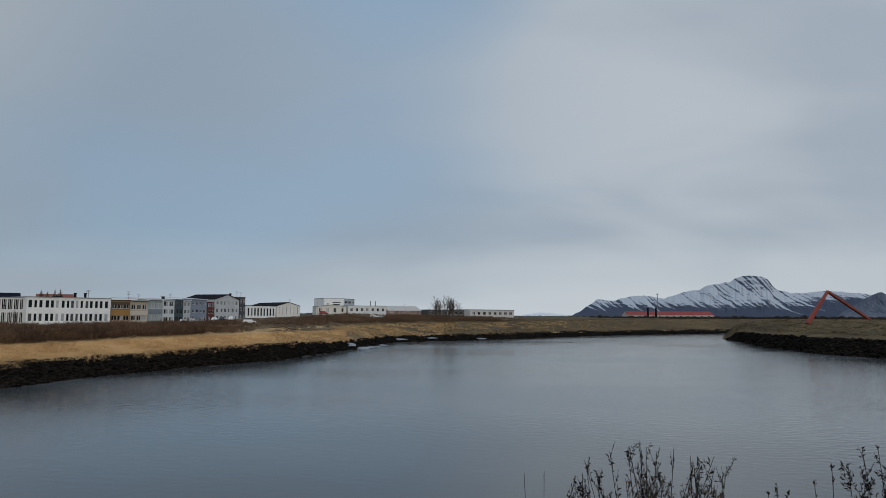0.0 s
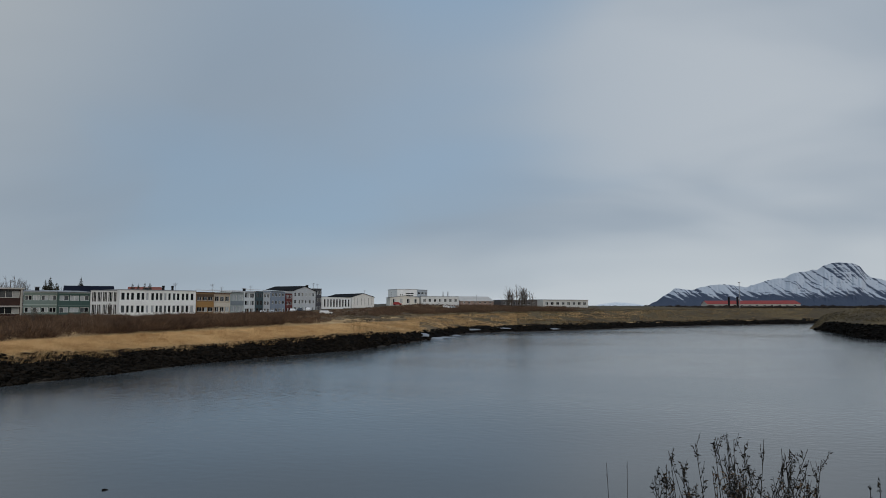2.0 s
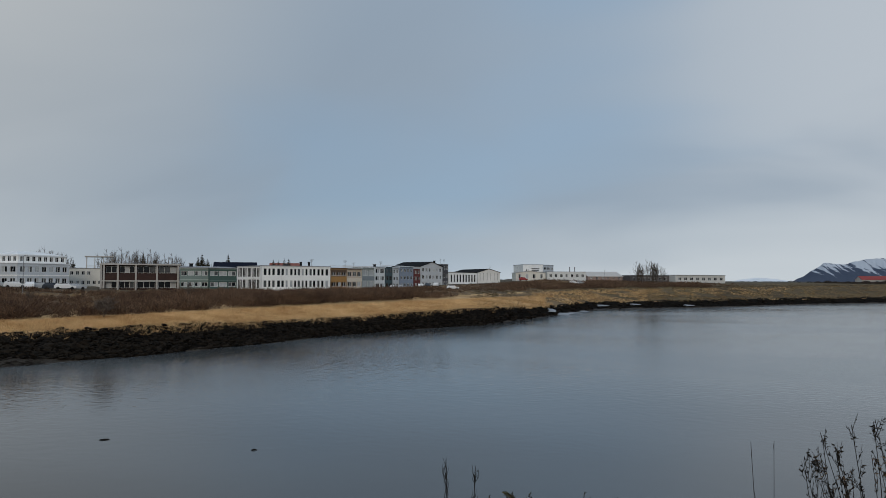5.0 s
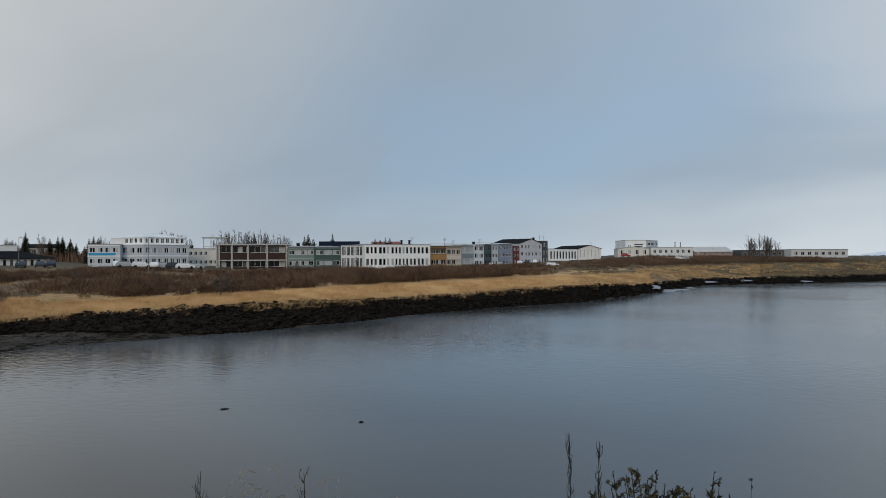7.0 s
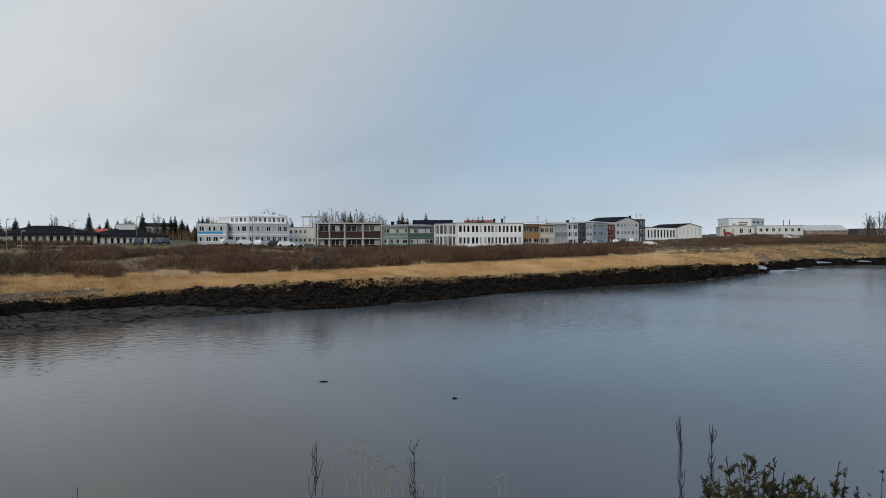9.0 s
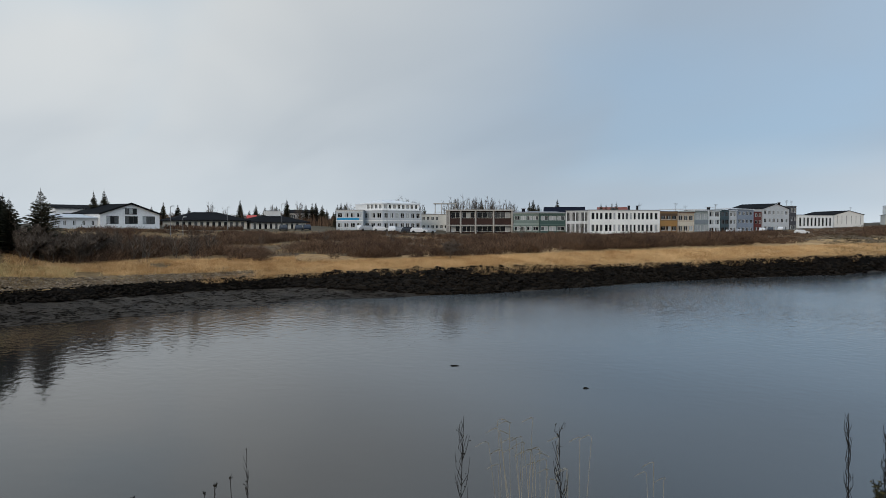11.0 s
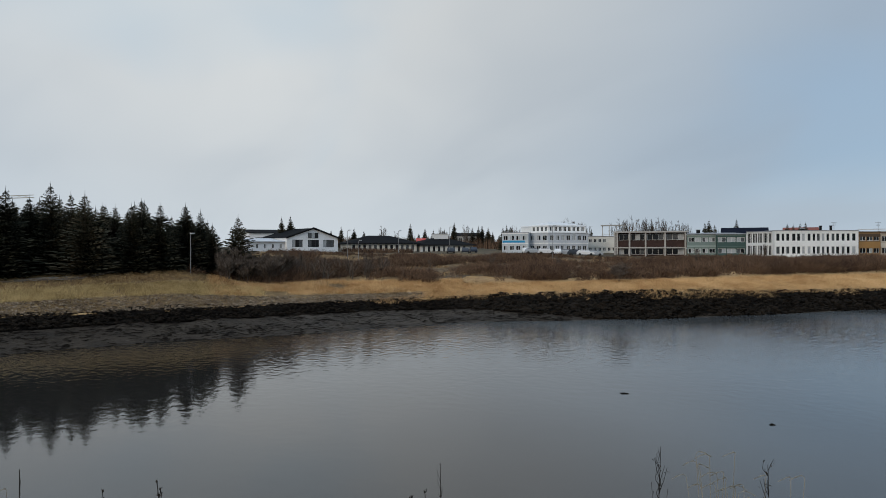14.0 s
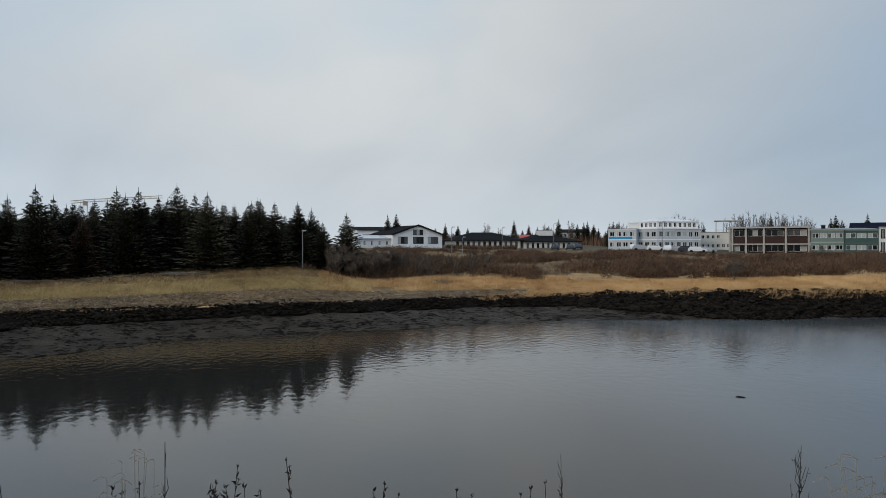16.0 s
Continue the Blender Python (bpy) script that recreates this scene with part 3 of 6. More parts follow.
def building(name, al, dl, ar, dr, z, h, depth, col, storeys, groups, label, roof="flat", win=(0.62, 0.6), frame_mat=None, lights=2, roof_mat=None, gable=0.0, eave=0.9, sink=1.5, skip=(), group="", into=None, category="building", pale=0.1, bands=()):
    """A building: storeys rows of windows, groups across each (x share 0..1 pairs), flat, gable or mono roof."""
    m, w = facade_frame(al, dl, ar, dr, z)
    if into:
        ob, made = into, set(bpy.data.objects)
    else:
        ob = thing(name, m, label, category, group)
    fh = h / storeys
    holes, rows = [], []
    for s in range(storeys):
        for g, (u0, u1) in enumerate(groups):
            if (s, g) in skip:
                continue
            zc = s * fh + fh * 0.52
            hole = (u0 * w, zc - fh * win[1] / 2, u1 * w, zc + fh * win[1] / 2)
            holes.append(hole)
    bm = bmesh.new()
    cuts_wall(bm, w, -sink, h, holes)
    for f in (((0, 0), (0, depth)), ((0, depth), (w, depth)), ((w, depth), (w, 0))):
        (xa, ya), (xb, yb) = f
        bm.faces.new([bm.verts.new(v) for v in ((xb, yb, -sink), (xa, ya, -sink), (xa, ya, h), (xb, yb, h))])
    bm.faces.new([bm.verts.new(v) for v in ((0, 0.2, h - 0.05), (w, 0.2, h - 0.05), (w, depth, h - 0.05), (0, depth, h - 0.05))])
    if roof == "gable_front":
        bm.faces.new([bm.verts.new(v) for v in ((0, 0, h), (w, 0, h), (w / 2, 0, h + gable))])
        bm.faces.new([bm.verts.new(v) for v in ((0, depth, h), (w / 2, depth, h + gable), (w, depth, h))])
    if roof == "gable_side":
        for x in (0, w):
            bm.faces.new([bm.verts.new(v) for v in ((x, 0, h), (x, depth, h), (x, depth / 2, h + gable))])
    part("wall", bm, wall_mat(col), ob)
    rm = roof_mat or M_ROOF_GREY
    o, t = 0.3, 0.18
    bm = bmesh.new()
    def slab(pts):
        lo = [bm.verts.new(p) for p in pts]
        hi = [bm.verts.new((p[0], p[1], p[2] + t)) for p in pts]
        bm.faces.new(lo[::-1]), bm.faces.new(hi)
        for i in range(len(pts)):
            j = (i + 1) % len(pts)
            bm.faces.new((lo[i], lo[j], hi[j], hi[i]))
    if roof == "flat":
        slab([(-0.12, -0.15, h), (w + 0.12, -0.15, h), (w + 0.12, depth + 0.1, h), (-0.12, depth + 0.1, h)])
    elif roof == "mono":
        slab([(-0.12, -0.4, h), (w + 0.12, -0.4, h), (w + 0.12, depth + 0.1, h + gable), (-0.12, depth + 0.1, h + gable)])
    elif roof == "gable_front":
        slab([(-o, -o, h - 0.1), (w / 2, -o, h + gable), (w / 2, depth + o, h + gable), (-o, depth + o, h - 0.1)])
        slab([(w / 2, -o, h + gable), (w + o, -o, h - 0.1), (w + o, depth + o, h - 0.1), (w / 2, depth + o, h + gable)])
    elif roof == "gable_side":
        slab([(-o, -o, h - 0.1), (w + o, -o, h - 0.1), (w + o, depth / 2, h + gable), (-o, depth / 2, h + gable)])
        slab([(-o, depth / 2, h + gable), (w + o, depth / 2, h + gable), (w + o, depth + o, h - 0.1), (-o, depth + o, h - 0.1)])
    elif roof == "hip":
        e = min(w, depth) * 0.42
        pts = [(-eave, -eave, h - 0.1), (w + eave, -eave, h - 0.1), (w + eave, depth + eave, h - 0.1), (-eave, depth + eave, h - 0.1)]
        tops = [(e, e, h + gable), (w - e, e, h + gable), (w - e, depth - e, h + gable), (e, depth - e, h + gable)]
        lo, hi = [bm.verts.new(p) for p in pts], [bm.verts.new(p) for p in tops]
        dn = [bm.verts.new((p[0], p[1], p[2] - 0.25)) for p in pts]
        bm.faces.new(hi), bm.faces.new(dn[::-1])
        for i in range(4):
            j = (i + 1) % 4
            bm.faces.new((lo[i], lo[j], hi[j], hi[i])), bm.faces.new((dn[i], dn[j], lo[j], lo[i]))
    part("roof", bm, rm, ob)
    for hole in holes:
        window(ob, *hole, frame_mat=frame_mat, lights=lights, pale=pale)
    for z0, z1, tone, proud in bands:
        part("band", boxes((-0.03, -proud, z0, w + 0.03, -0.01, z1)), wall_mat(tone), ob, "painted band along the front")
    if into:
        for o in set(bpy.data.objects) - made:
            if o.parent == ob:
                o.matrix_local = FRAMES[ob.name].inverted() @ m
    else:
        FRAMES[ob.name] = m
    return ob, w


def even(n, fill=0.6, lo=0.02, hi=0.98):
    s = (hi - lo) / n
    return [(lo + s * (i + 0.5 - fill / 2), lo + s * (i + 0.5 + fill / 2)) for i in range(n)]


WHITE, OFF, GREY, LGREY = (0.82, 0.82, 0.80), (0.66, 0.64, 0.58), (0.3, 0.32, 0.34), (0.5, 0.52, 0.54)
GREEN, DGREEN, TEAL, BGREY = (0.17, 0.225, 0.205), (0.055, 0.098, 0.088), (0.05, 0.08, 0.09), (0.23, 0.27, 0.33)
OCHRE, BEIGE, RED, BROWN = (0.24, 0.145, 0.07), (0.5, 0.42, 0.33), (0.13, 0.035, 0.03), (0.13, 0.05, 0.035)
ST = "workshop houses along the street"
g10 = [(0.02, 0.065), (0.085, 0.12), (0.14, 0.18), (0.21, 0.255), (0.27, 0.31), (0.33, 0.365), (0.395, 0.435), (0.455, 0.49), (0.505, 0.545), (0.565, 0.60), (0.62, 0.655), (0.68, 0.72), (0.735, 0.775), (0.80, 0.84), (0.86, 0.90), (0.925, 0.97)]
building("office_building", 30.86, 182, 25.49, 190, 7.1, 6.1, 12, WHITE, 2, g10, "long white two-storey office building with paired dark windows", win=(0.6, 0.58), lights=1, group=ST, frame_mat=M_FRAME_W, pale=0.2)
building("office_building", 32.77, 184, 30.9, 183.5, 7.1, 5.9, 12, (0.66, 0.67, 0.67), 2, even(5, 0.84), "white building front with wide dark glazing bays", win=(0.6, 0.8), lights=3, group=ST)
building("workshop_building", 34.86, 183, 32.8, 184.5, 7.1, 5.45, 12, DGREEN, 2, even(3, 0.88), "dark green two-storey workshop with ribbon windows", win=(0.6, 0.42), group=ST, roof="mono", gable=0.5, pale=0.6, frame_mat=M_FRAME_W, bands=((2.3, 2.5, (0.1, 0.15, 0.135), 0.06), (5.15, 5.4, (0.16, 0.22, 0.2), 0.1)))
building("workshop_building", 37.0, 184, 34.9, 184, 7.1, 5.5, 12, GREEN, 2, even(4, 0.86), "grey-green two-storey workshop with ribbon windows", win=(0.6, 0.4), group=ST, roof="mono", gable=0.5, pale=0.35, bands=((2.45, 2.75, (0.3, 0.36, 0.33), 0.06), (5.2, 5.45, (0.3, 0.36, 0.33), 0.1)))
building("low_building", 44.6, 205, 42.3, 205, 7.7, 4.9, 10, (0.68, 0.66, 0.6), 2, even(6, 0.6), "cream white low building beside the concrete frame building", win=(0.6, 0.4), skip={(1, 4), (1, 5)}, group=ST)
building("workshop_building", 25.45, 196, 24.18, 200, 7.0, 6.0, 12, OCHRE, 2, even(3, 0.86), "ochre brown two-storey house with dark windows", win=(0.6, 0.42), group=ST, pale=0.02, roof_mat=paint("rusty_brown_roof_edge", (0.1, 0.05, 0.03)), bands=((2.1, 3.6, (0.36, 0.2, 0.07), 0.05), (4.9, 5.6, (0.1, 0.066, 0.042), 0.05)))
building("workshop_building", 24.14, 204, 22.95, 208, 7.0, 5.9, 12, BEIGE, 2, even(3, 0.76), "beige two-storey house with a brown roof edge", win=(0.6, 0.46), group=ST, pale=0.2, bands=((2.3, 3.4, (0.62, 0.56, 0.47), 0.05),), roof="mono", gable=0.4, roof_mat=paint("brown_roof", (0.12, 0.06, 0.04)))
building("town_house", 22.9, 218, 21.92, 224, 6.9, 6.8, 12, (0.33, 0.37, 0.36), 2, even(2, 0.84), "grey-green house with large white-framed windows", win=(0.6, 0.5), group=ST, pale=0.85, roof="mono", gable=0.6, roof_mat=M_ROOF_PALE, bands=((2.9, 4.1, (0.22, 0.25, 0.27), 0.05),))
building("town_house", 21.87, 228, 21.07, 234, 6.8, 7.2, 12, (0.68, 0.7, 0.7), 3, even(2, 0.8), "narrow white three-storey house", win=(0.6, 0.6), group=ST, pale=0.3, roof="mono", gable=0.6, roof_mat=M_ROOF_PALE)
building("town_house", 21.02, 236, 20.44, 242, 6.8, 7.5, 12, TEAL, 3, even(2, 0.72), "narrow dark teal three-storey house", win=(0.6, 0.55), group=ST, frame_mat=M_FRAME_D)
building("town_house", 20.4, 244, 19.9, 248, 6.8, 7.4, 12, LGREY, 3, even(2, 0.6), "narrow light grey three-storey house", win=(0.6, 0.5), group=ST, roof="mono", gable=0.6, roof_mat=M_ROOF_PALE)
building("town_house", 19.84, 252, 18.72, 260, 6.8, 8.0, 12, BGREY, 3, even(4, 0.6), "blue-grey three-storey house with a ribbed front", win=(0.6, 0.42), group=ST, pale=0.05, roof="mono", gable=0.8, roof_mat=M_ROOF_PALE)
building("town_house", 18.65, 264, 18.17, 268, 7.0, 7.2, 12, RED, 3, even(2, 0.7), "narrow dark red three-storey house", win=(0.6, 0.5), group=ST)
building("town_house", 18.1, 270, 16.32, 282, 7.0, 8.4, 14, LGREY, 3, even(6, 0.55), "large light grey gabled three-storey house", win=(0.6, 0.5), roof="gable_front", gable=1.8, group=ST, pale=0.2, roof_mat=M_ROOF_DARK)
building("town_house", 16.27, 284, 15.85, 287, 7.2, 9.3, 14, (0.07, 0.07, 0.08), 3, even(2, 0.7), "dark grey end house with light window frames", win=(0.6, 0.5), group=ST)
building("industrial_hall", 15.75, 300, 13.5, 315, 8.2, 5.3, 16, WHITE, 1, even(9, 0.5), "white hall with tall black doors and stripes", win=(0.6, 0.6), frame_mat=M_FRAME_D, roof_mat=M_ROOF_DARK)
building("industrial_hall", 13.4, 320, 11.6, 326, 9.6, 4.2, 26, (0.7, 0.69, 0.66), 1, even(6, 0.1), "white gabled hall with dark vertical battens", win=(0.6, 0.8), roof="gable_front", gable=1.6, frame_mat=M_FRAME_D, roof_mat=M_ROOF_DARK)
building("warehouse", 9.71, 358, 8.1, 362, 11.0, 7.3, 14, WHITE, 2, [], "white block with dark lettering bars on its front", roof_mat=M_ROOF_GREY)
building("warehouse", 8.05, 362, 7.25, 372, 11.0, 7.2, 10, (0.42, 0.45, 0.48), 2, even(3, 0.8), "grey glazed side block with window rows", win=(0.6, 0.35))
building("shed", 10.3, 345, 7.9, 348, 10.4, 3.6, 10, OFF, 1, even(4, 0.4), "low pale shed with loading doors", roof="gable_front", gable=0.8)
building("warehouse", 7.75, 350, 4.65, 360, 10.6, 3.9, 16, (0.66, 0.67, 0.66), 1, even(7, 0.45), "white warehouse with small windows and two flues", win=(0.6, 0.4))
building("warehouse", 4.5, 380, 1.8, 390, 11.0, 1.5, 14, (0.3, 0.22, 0.19), 1, even(6, 0.4), "long low warehouse with a pale rusty roof", roof="gable_side", gable=2.5, roof_mat=paint("pale_roof_sheet", (0.5, 0.47, 0.44)))
building("low_building", 1.2, 390, -2.1, 400, 9.4, 3.7, 12, (0.12, 0.11, 0.11), 1, even(8, 0.5), "long low dark industrial building", win=(0.6, 0.4), roof_mat=M_ROOF_DARK)
building("low_building", -2.2, 395, -5.8, 418, 9.2, 4.0, 12, (0.55, 0.55, 0.53), 1, even(8, 0.5), "long low pale industrial building", win=(0.6, 0.4), roof="mono", gable=0.3)
building("industrial_hall", -14.8, 800, -21.2, 820, 9.0, 3.6, 40, (0.42, 0.39, 0.36), 1, even(12, 0.3), "very long low hall with a bright red roof", win=(0.6, 0.4), roof="gable_side", gable=3.6, roof_mat=paint("red_roof_sheet", (0.27, 0.028, 0.022)))
building("pavilion", 63.98, 186, 58.5, 190, 8.1, 2.7, 15, (0.58, 0.56, 0.5), 1, even(12, 0.62), "white pavilion with a broad dark hipped roof", win=(0.6, 0.62), roof="hip", gable=2.0, roof_mat=M_ROOF_DARK, lights=1)
building("pavilion", 58.2, 190, 53.9, 195, 7.7, 2.7, 15, (0.62, 0.61, 0.58), 1, even(10, 0.55), "white pavilion with a dark hipped roof and roof box", win=(0.6, 0.6), roof="hip", gable=1.9, roof_mat=M_ROOF_DARK, lights=1)
villa, vw = building("villa", 69.0, 165, 64.93, 172, 8.9, 2.9, 12, (0.8, 0.81, 0.82), 1, [(0.1, 0.3), (0.4, 0.62), (0.7, 0.92)], "white house with a thick dark low gabled roof", win=(0.6, 0.6), roof="gable_front", gable=2.1, roof_mat=M_ROOF_DARK, frame_mat=M_FRAME_D, lights=3, pale=0.25)
window(villa, vw * 0.4, 2.75, vw * 0.6, 4.1, y=-0.17, frame_mat=M_FRAME_D, lights=3, pale=0.3)
for u0, u1, z0, z1 in ((-0.03, 0.5, 2.6, 5.0), (0.5, 1.03, 5.0, 2.6)):
    bm = bmesh.new()
    vs = [bm.verts.new((u * vw, y, z + dz)) for y in (-0.42, -0.3) for u, z, dz in ((u0, z0, 0), (u1, z1, 0), (u1, z1, 0.38), (u0, z0, 0.38))]
    for f in ((0, 1, 2, 3), (7, 6, 5, 4), (0, 4, 5, 1), (1, 5, 6, 2), (2, 6, 7, 3), (3, 7, 4, 0)):
        bm.faces.new([vs[k] for k in f])
    part("fascia", bm, M_ROOF_DARK, villa, "thick dark barge board")
building("villa_annex", 71.9, 178, 67.2, 182, 9.4, 3.6, 8, (0.78, 0.79, 0.8), 1, [(0.1, 0.2), (0.36, 0.5)], "white house wing with a long dark eave", win=(0.7, 0.4), roof="mono", gable=1.0, roof_mat=M_ROOF_DARK, frame_mat=M_FRAME_D)
building("villa_wing", 72.3, 160, 69.1, 166, 8.7, 2.0, 6, (0.74, 0.75, 0.76), 1, even(5, 0.3), "white house wing with a pale sloping roof", win=(0.6, 0.5), roof="mono", gable=0.8, roof_mat=paint("pale_sheet", (0.55, 0.57, 0.6)))
building("house", 55.2, 240, 53.0, 240, 11.0, 2.6, 10, (0.45, 0.44, 0.42), 1, even(4, 0.5), "grey bungalow on the slope behind", roof="gable_side", gable=1.0, roof_mat=M_ROOF_DARK)
building("clinic_wing", 51.5, 183, 49.35, 182, 8.0, 5.2, 12, (0.5, 0.54, 0.57), 2, even(4, 0.7), "blue-grey wing with a bright blue sign band", win=(0.6, 0.46), pale=0.2, bands=((2.42, 2.65, WHITE, 0.05), (4.95, 5.2, WHITE, 0.05)))
M_WHITE_ROOF = paint("white_roof_sheet", (0.72, 0.73, 0.74), 0.5)
clinic, _ = building("clinic", 49.3, 186, 47.75, 182, 7.9, 5.3, 14, (0.5, 0.53, 0.56), 2, even(3, 0.66), "three-storey blue-grey building with a white top floor", win=(0.6, 0.5), roof_mat=M_WHITE_ROOF, pale=0.2, bands=((2.52, 2.78, WHITE, 0.05),))
building("clinic", 47.73, 182, 44.55, 189, 7.9, 5.3, 16, (0.52, 0.545, 0.575), 2, even(7, 0.68), "", win=(0.6, 0.5), into=clinic, roof_mat=M_WHITE_ROOF, pale=0.2, bands=((2.52, 2.78, WHITE, 0.05), (-0.1, 0.5, (0.3, 0.33, 0.36), 0.05)))
building("clinic", 49.1, 187, 47.75, 183, 13.2, 2.1, 12, WHITE, 1, even(4, 0.6), "", win=(0.6, 0.55), into=clinic, roof="hip", gable=0.8, eave=0.15, sink=0.0, roof_mat=M_WHITE_ROOF)
building("clinic", 47.73, 183, 44.75, 189.5, 13.2, 2.1, 14, WHITE, 1, even(8, 0.6), "", win=(0.6, 0.55), into=clinic, roof="hip", gable=0.9, eave=0.15, sink=0.0, roof_mat=M_WHITE_ROOF)
M_CONCRETE = paint("pale_concrete", (0.42, 0.4, 0.37), 0.85)
M_BROWN = material("brown_panel", [(0.02, 0.009, 0.007), (0.036, 0.016, 0.012), (0.06, 0.028, 0.021)], scale=0.4, rough=0.7)
brown_m, bw = facade_frame(42.5, 186, 37.05, 185.5, 7.0)
brown = thing("workshop_building", brown_m, "concrete frame building with brown panels and recessed glazing", "building", ST)
part("wall", boxes((0, 1.6, -1.5, bw, 13, 6.2)), M_BROWN, brown)
part("roof", boxes((-0.3, -0.2, 6.2, bw + 0.3, 13.2, 6.55)), M_CONCRETE, brown, "pale concrete roof slab")
for u in (0.005, 0.04, 0.215, 0.44, 0.71, 0.985):
    part("column", boxes((u * bw - 0.2, 0, -1.5, u * bw + 0.2, 0.45, 6.2)), M_CONCRETE, brown)
for a0, a1 in ((0.05, 0.21), (0.225, 0.43), (0.45, 0.70), (0.72, 0.975)):
    part("balcony_panel", boxes((a0 * bw, 0.1, 2.55, a1 * bw, 0.28, 4.1)), M_BROWN, brown, "dark brown spandrel panel")
    n_l = 3 if a1 - a0 > 0.18 else 2
    for zz in (0.6, 4.3):
        window(brown, a0 * bw + 0.2, zz, a1 * bw - 0.2, zz + 1.6, y=1.4, lights=n_l, frame_mat=M_FRAME_W)
part("floor_slab", boxes((0, 0.05, 2.2, bw, 1.6, 2.5)), M_CONCRETE, brown)
part("sign_board", boxes((0.2, -0.12, 2.72, 6.0, -0.06, 3.25)), paint("blue_sign", (0.03, 0.3, 0.55), 0.4), bpy.data.objects["clinic_wing"], "bright blue sign band")
# dark lettering on the white block, too small to read
block = [o for o in bpy.data.objects if o.name.startswith("warehouse") and not o.parent][0]
for i, (x0, x1, z0, z1) in enumerate(((1.6, 2.0, 4.2, 5.0), (2.6, 2.9, 4.2, 5.0), (4.6, 9.0, 5.0, 5.5), (4.8, 8.8, 4.0, 4.5))):
    part("lettering", boxes((x0, -0.05, z0, x1, -0.01, z1)), M_FRAME_D, block, "dark lettering bar")


# ---- spruces ----
def spruce_meshes(seed, h):
    rng = random.Random(seed)
    bm = bmesh.new()
    bmesh.ops.create_cone(bm, segments=7, radius1=h * 0.016, radius2=0.01, depth=h * 0.98, matrix=Matrix.Translation((0, 0, h * 0.49)))
    trunk = mesh_of("trunk", bm, M_BARK)
    verts, faces = [], []
    z = h * 0.03
    while z < h * 0.985:
        u = z / h
        reach = h * 0.265 * (1 - u) ** 0.98 * rng.uniform(0.78, 1.18) + 0.13
        n = max(4, int(9 - 4 * u))
        off = rng.uniform(0, 6.28)
        for i in range(n):
            a = off + 6.283 * i / n + rng.uniform(-0.25, 0.25)
            length = reach * rng.uniform(0.7, 1.18)
            droop = rng.uniform(0.12, 0.38) * (1 - u * 1.9)
            ca, sa = math.cos(a), math.sin(a)
            z0 = z + rng.uniform(-0.12, 0.12)
            def at(r, side, dz=0.0):
                return (ca * r - sa * side, sa * r + ca * side, z0 - droop * r + 0.22 * r * r / max(length, 0.3) + dz)
            k = 4
            for s in range(k):
                r0, r1 = length * s / k, length * (s + 1.25) / k
                wide = length * 0.2 * (1 - s / k) + 0.085
                for side in (-1, 1):
                    b = len(verts)
                    verts.extend([at(r0, 0, 0.05), at(r0 + (r1 - r0) * 0.45, 0, 0.02), at(r1, side * wide, -0.10 - rng.uniform(0, 0.16)), at(r0 + 0.1, side * wide * 0.55, -0.14)])
                    faces.append((b, b + 1, b + 2, b + 3))
            b = len(verts)
            verts.extend([at(length * 0.7, -0.07), at(length * 0.7, 0.07), at(length * 1.12, 0, 0.06)])
            faces.append((b, b + 1, b + 2))
        z += h * rng.uniform(0.017, 0.026) * (0.95 - 0.25 * u if u < 0.82 else 1.35)
    b = len(verts)
    verts.extend([(-0.05, 0, h * 0.95), (0.05, 0, h * 0.95), (0, 0, h * 1.06), (0, -0.05, h * 0.95), (0, 0.05, h * 0.95)])
    faces.extend([(b, b + 1, b + 2), (b + 3, b + 4, b + 2)])
    return trunk, pymesh("crown", verts, faces, M_NEEDLE)


SPRUCES = [spruce_meshes(s, 11.0) for s in range(6)]


def spruce(az, d, h, k, wide=1.0, group="spruce grove by the river", label="dark green spruce with drooping branches", z=None):
    zz = height(az, d) - 0.15 if z is None else z
    ob = thing("spruce_tree", Matrix.Translation(P(az, d, zz)) @ Matrix.Rotation(k * 1.7, 4, "Z") @ Matrix.Diagonal((h / 11 * wide, h / 11 * wide, h / 11, 1)), label, "tree", group)
    for name, me in zip(("trunk", "crown"), SPRUCES[k % 6]):
        o = new(name, me)
        o.parent = ob
    return ob


FRONT = [(100.5, 10.5), (98.7, 9.6), (96.9, 10), (95.2, 11.3), (94.1, 10.1), (92.8, 9.4), (91.6, 9.1), (90.0, 11.1), (89.4, 10.3), (88.5, 10.9), (87.1, 9.9), (85.8, 11.4), (84.5, 10.2), (83.6, 10.3),
         (82.9, 8.5), (81.6, 8.6), (80.5, 8.8), (79.8, 9.4), (78.5, 8.8), (76.7, 9.0), (75.6, 8.5), (72.8, 8.7)]
rng = random.Random(5)
for k, (az, h) in enumerate(FRONT):
    spruce(az, 102.5 + rng.uniform(-1, 2.5) + max(0, 80 - az) * 0.4, h * 1.02, k, rng.uniform(1.35, 1.65) * (1.2 if az < 74 else 1.0))
for i in range(58):
    az = 75.0 + 28 * i / 57 + rng.uniform(-0.4, 0.4)
    spruce(az, rng.uniform(104, 116), rng.uniform(7.0, 9.4) + (0.8 if az > 79 else -0.6), i + 3, rng.uniform(1.35, 1.7))

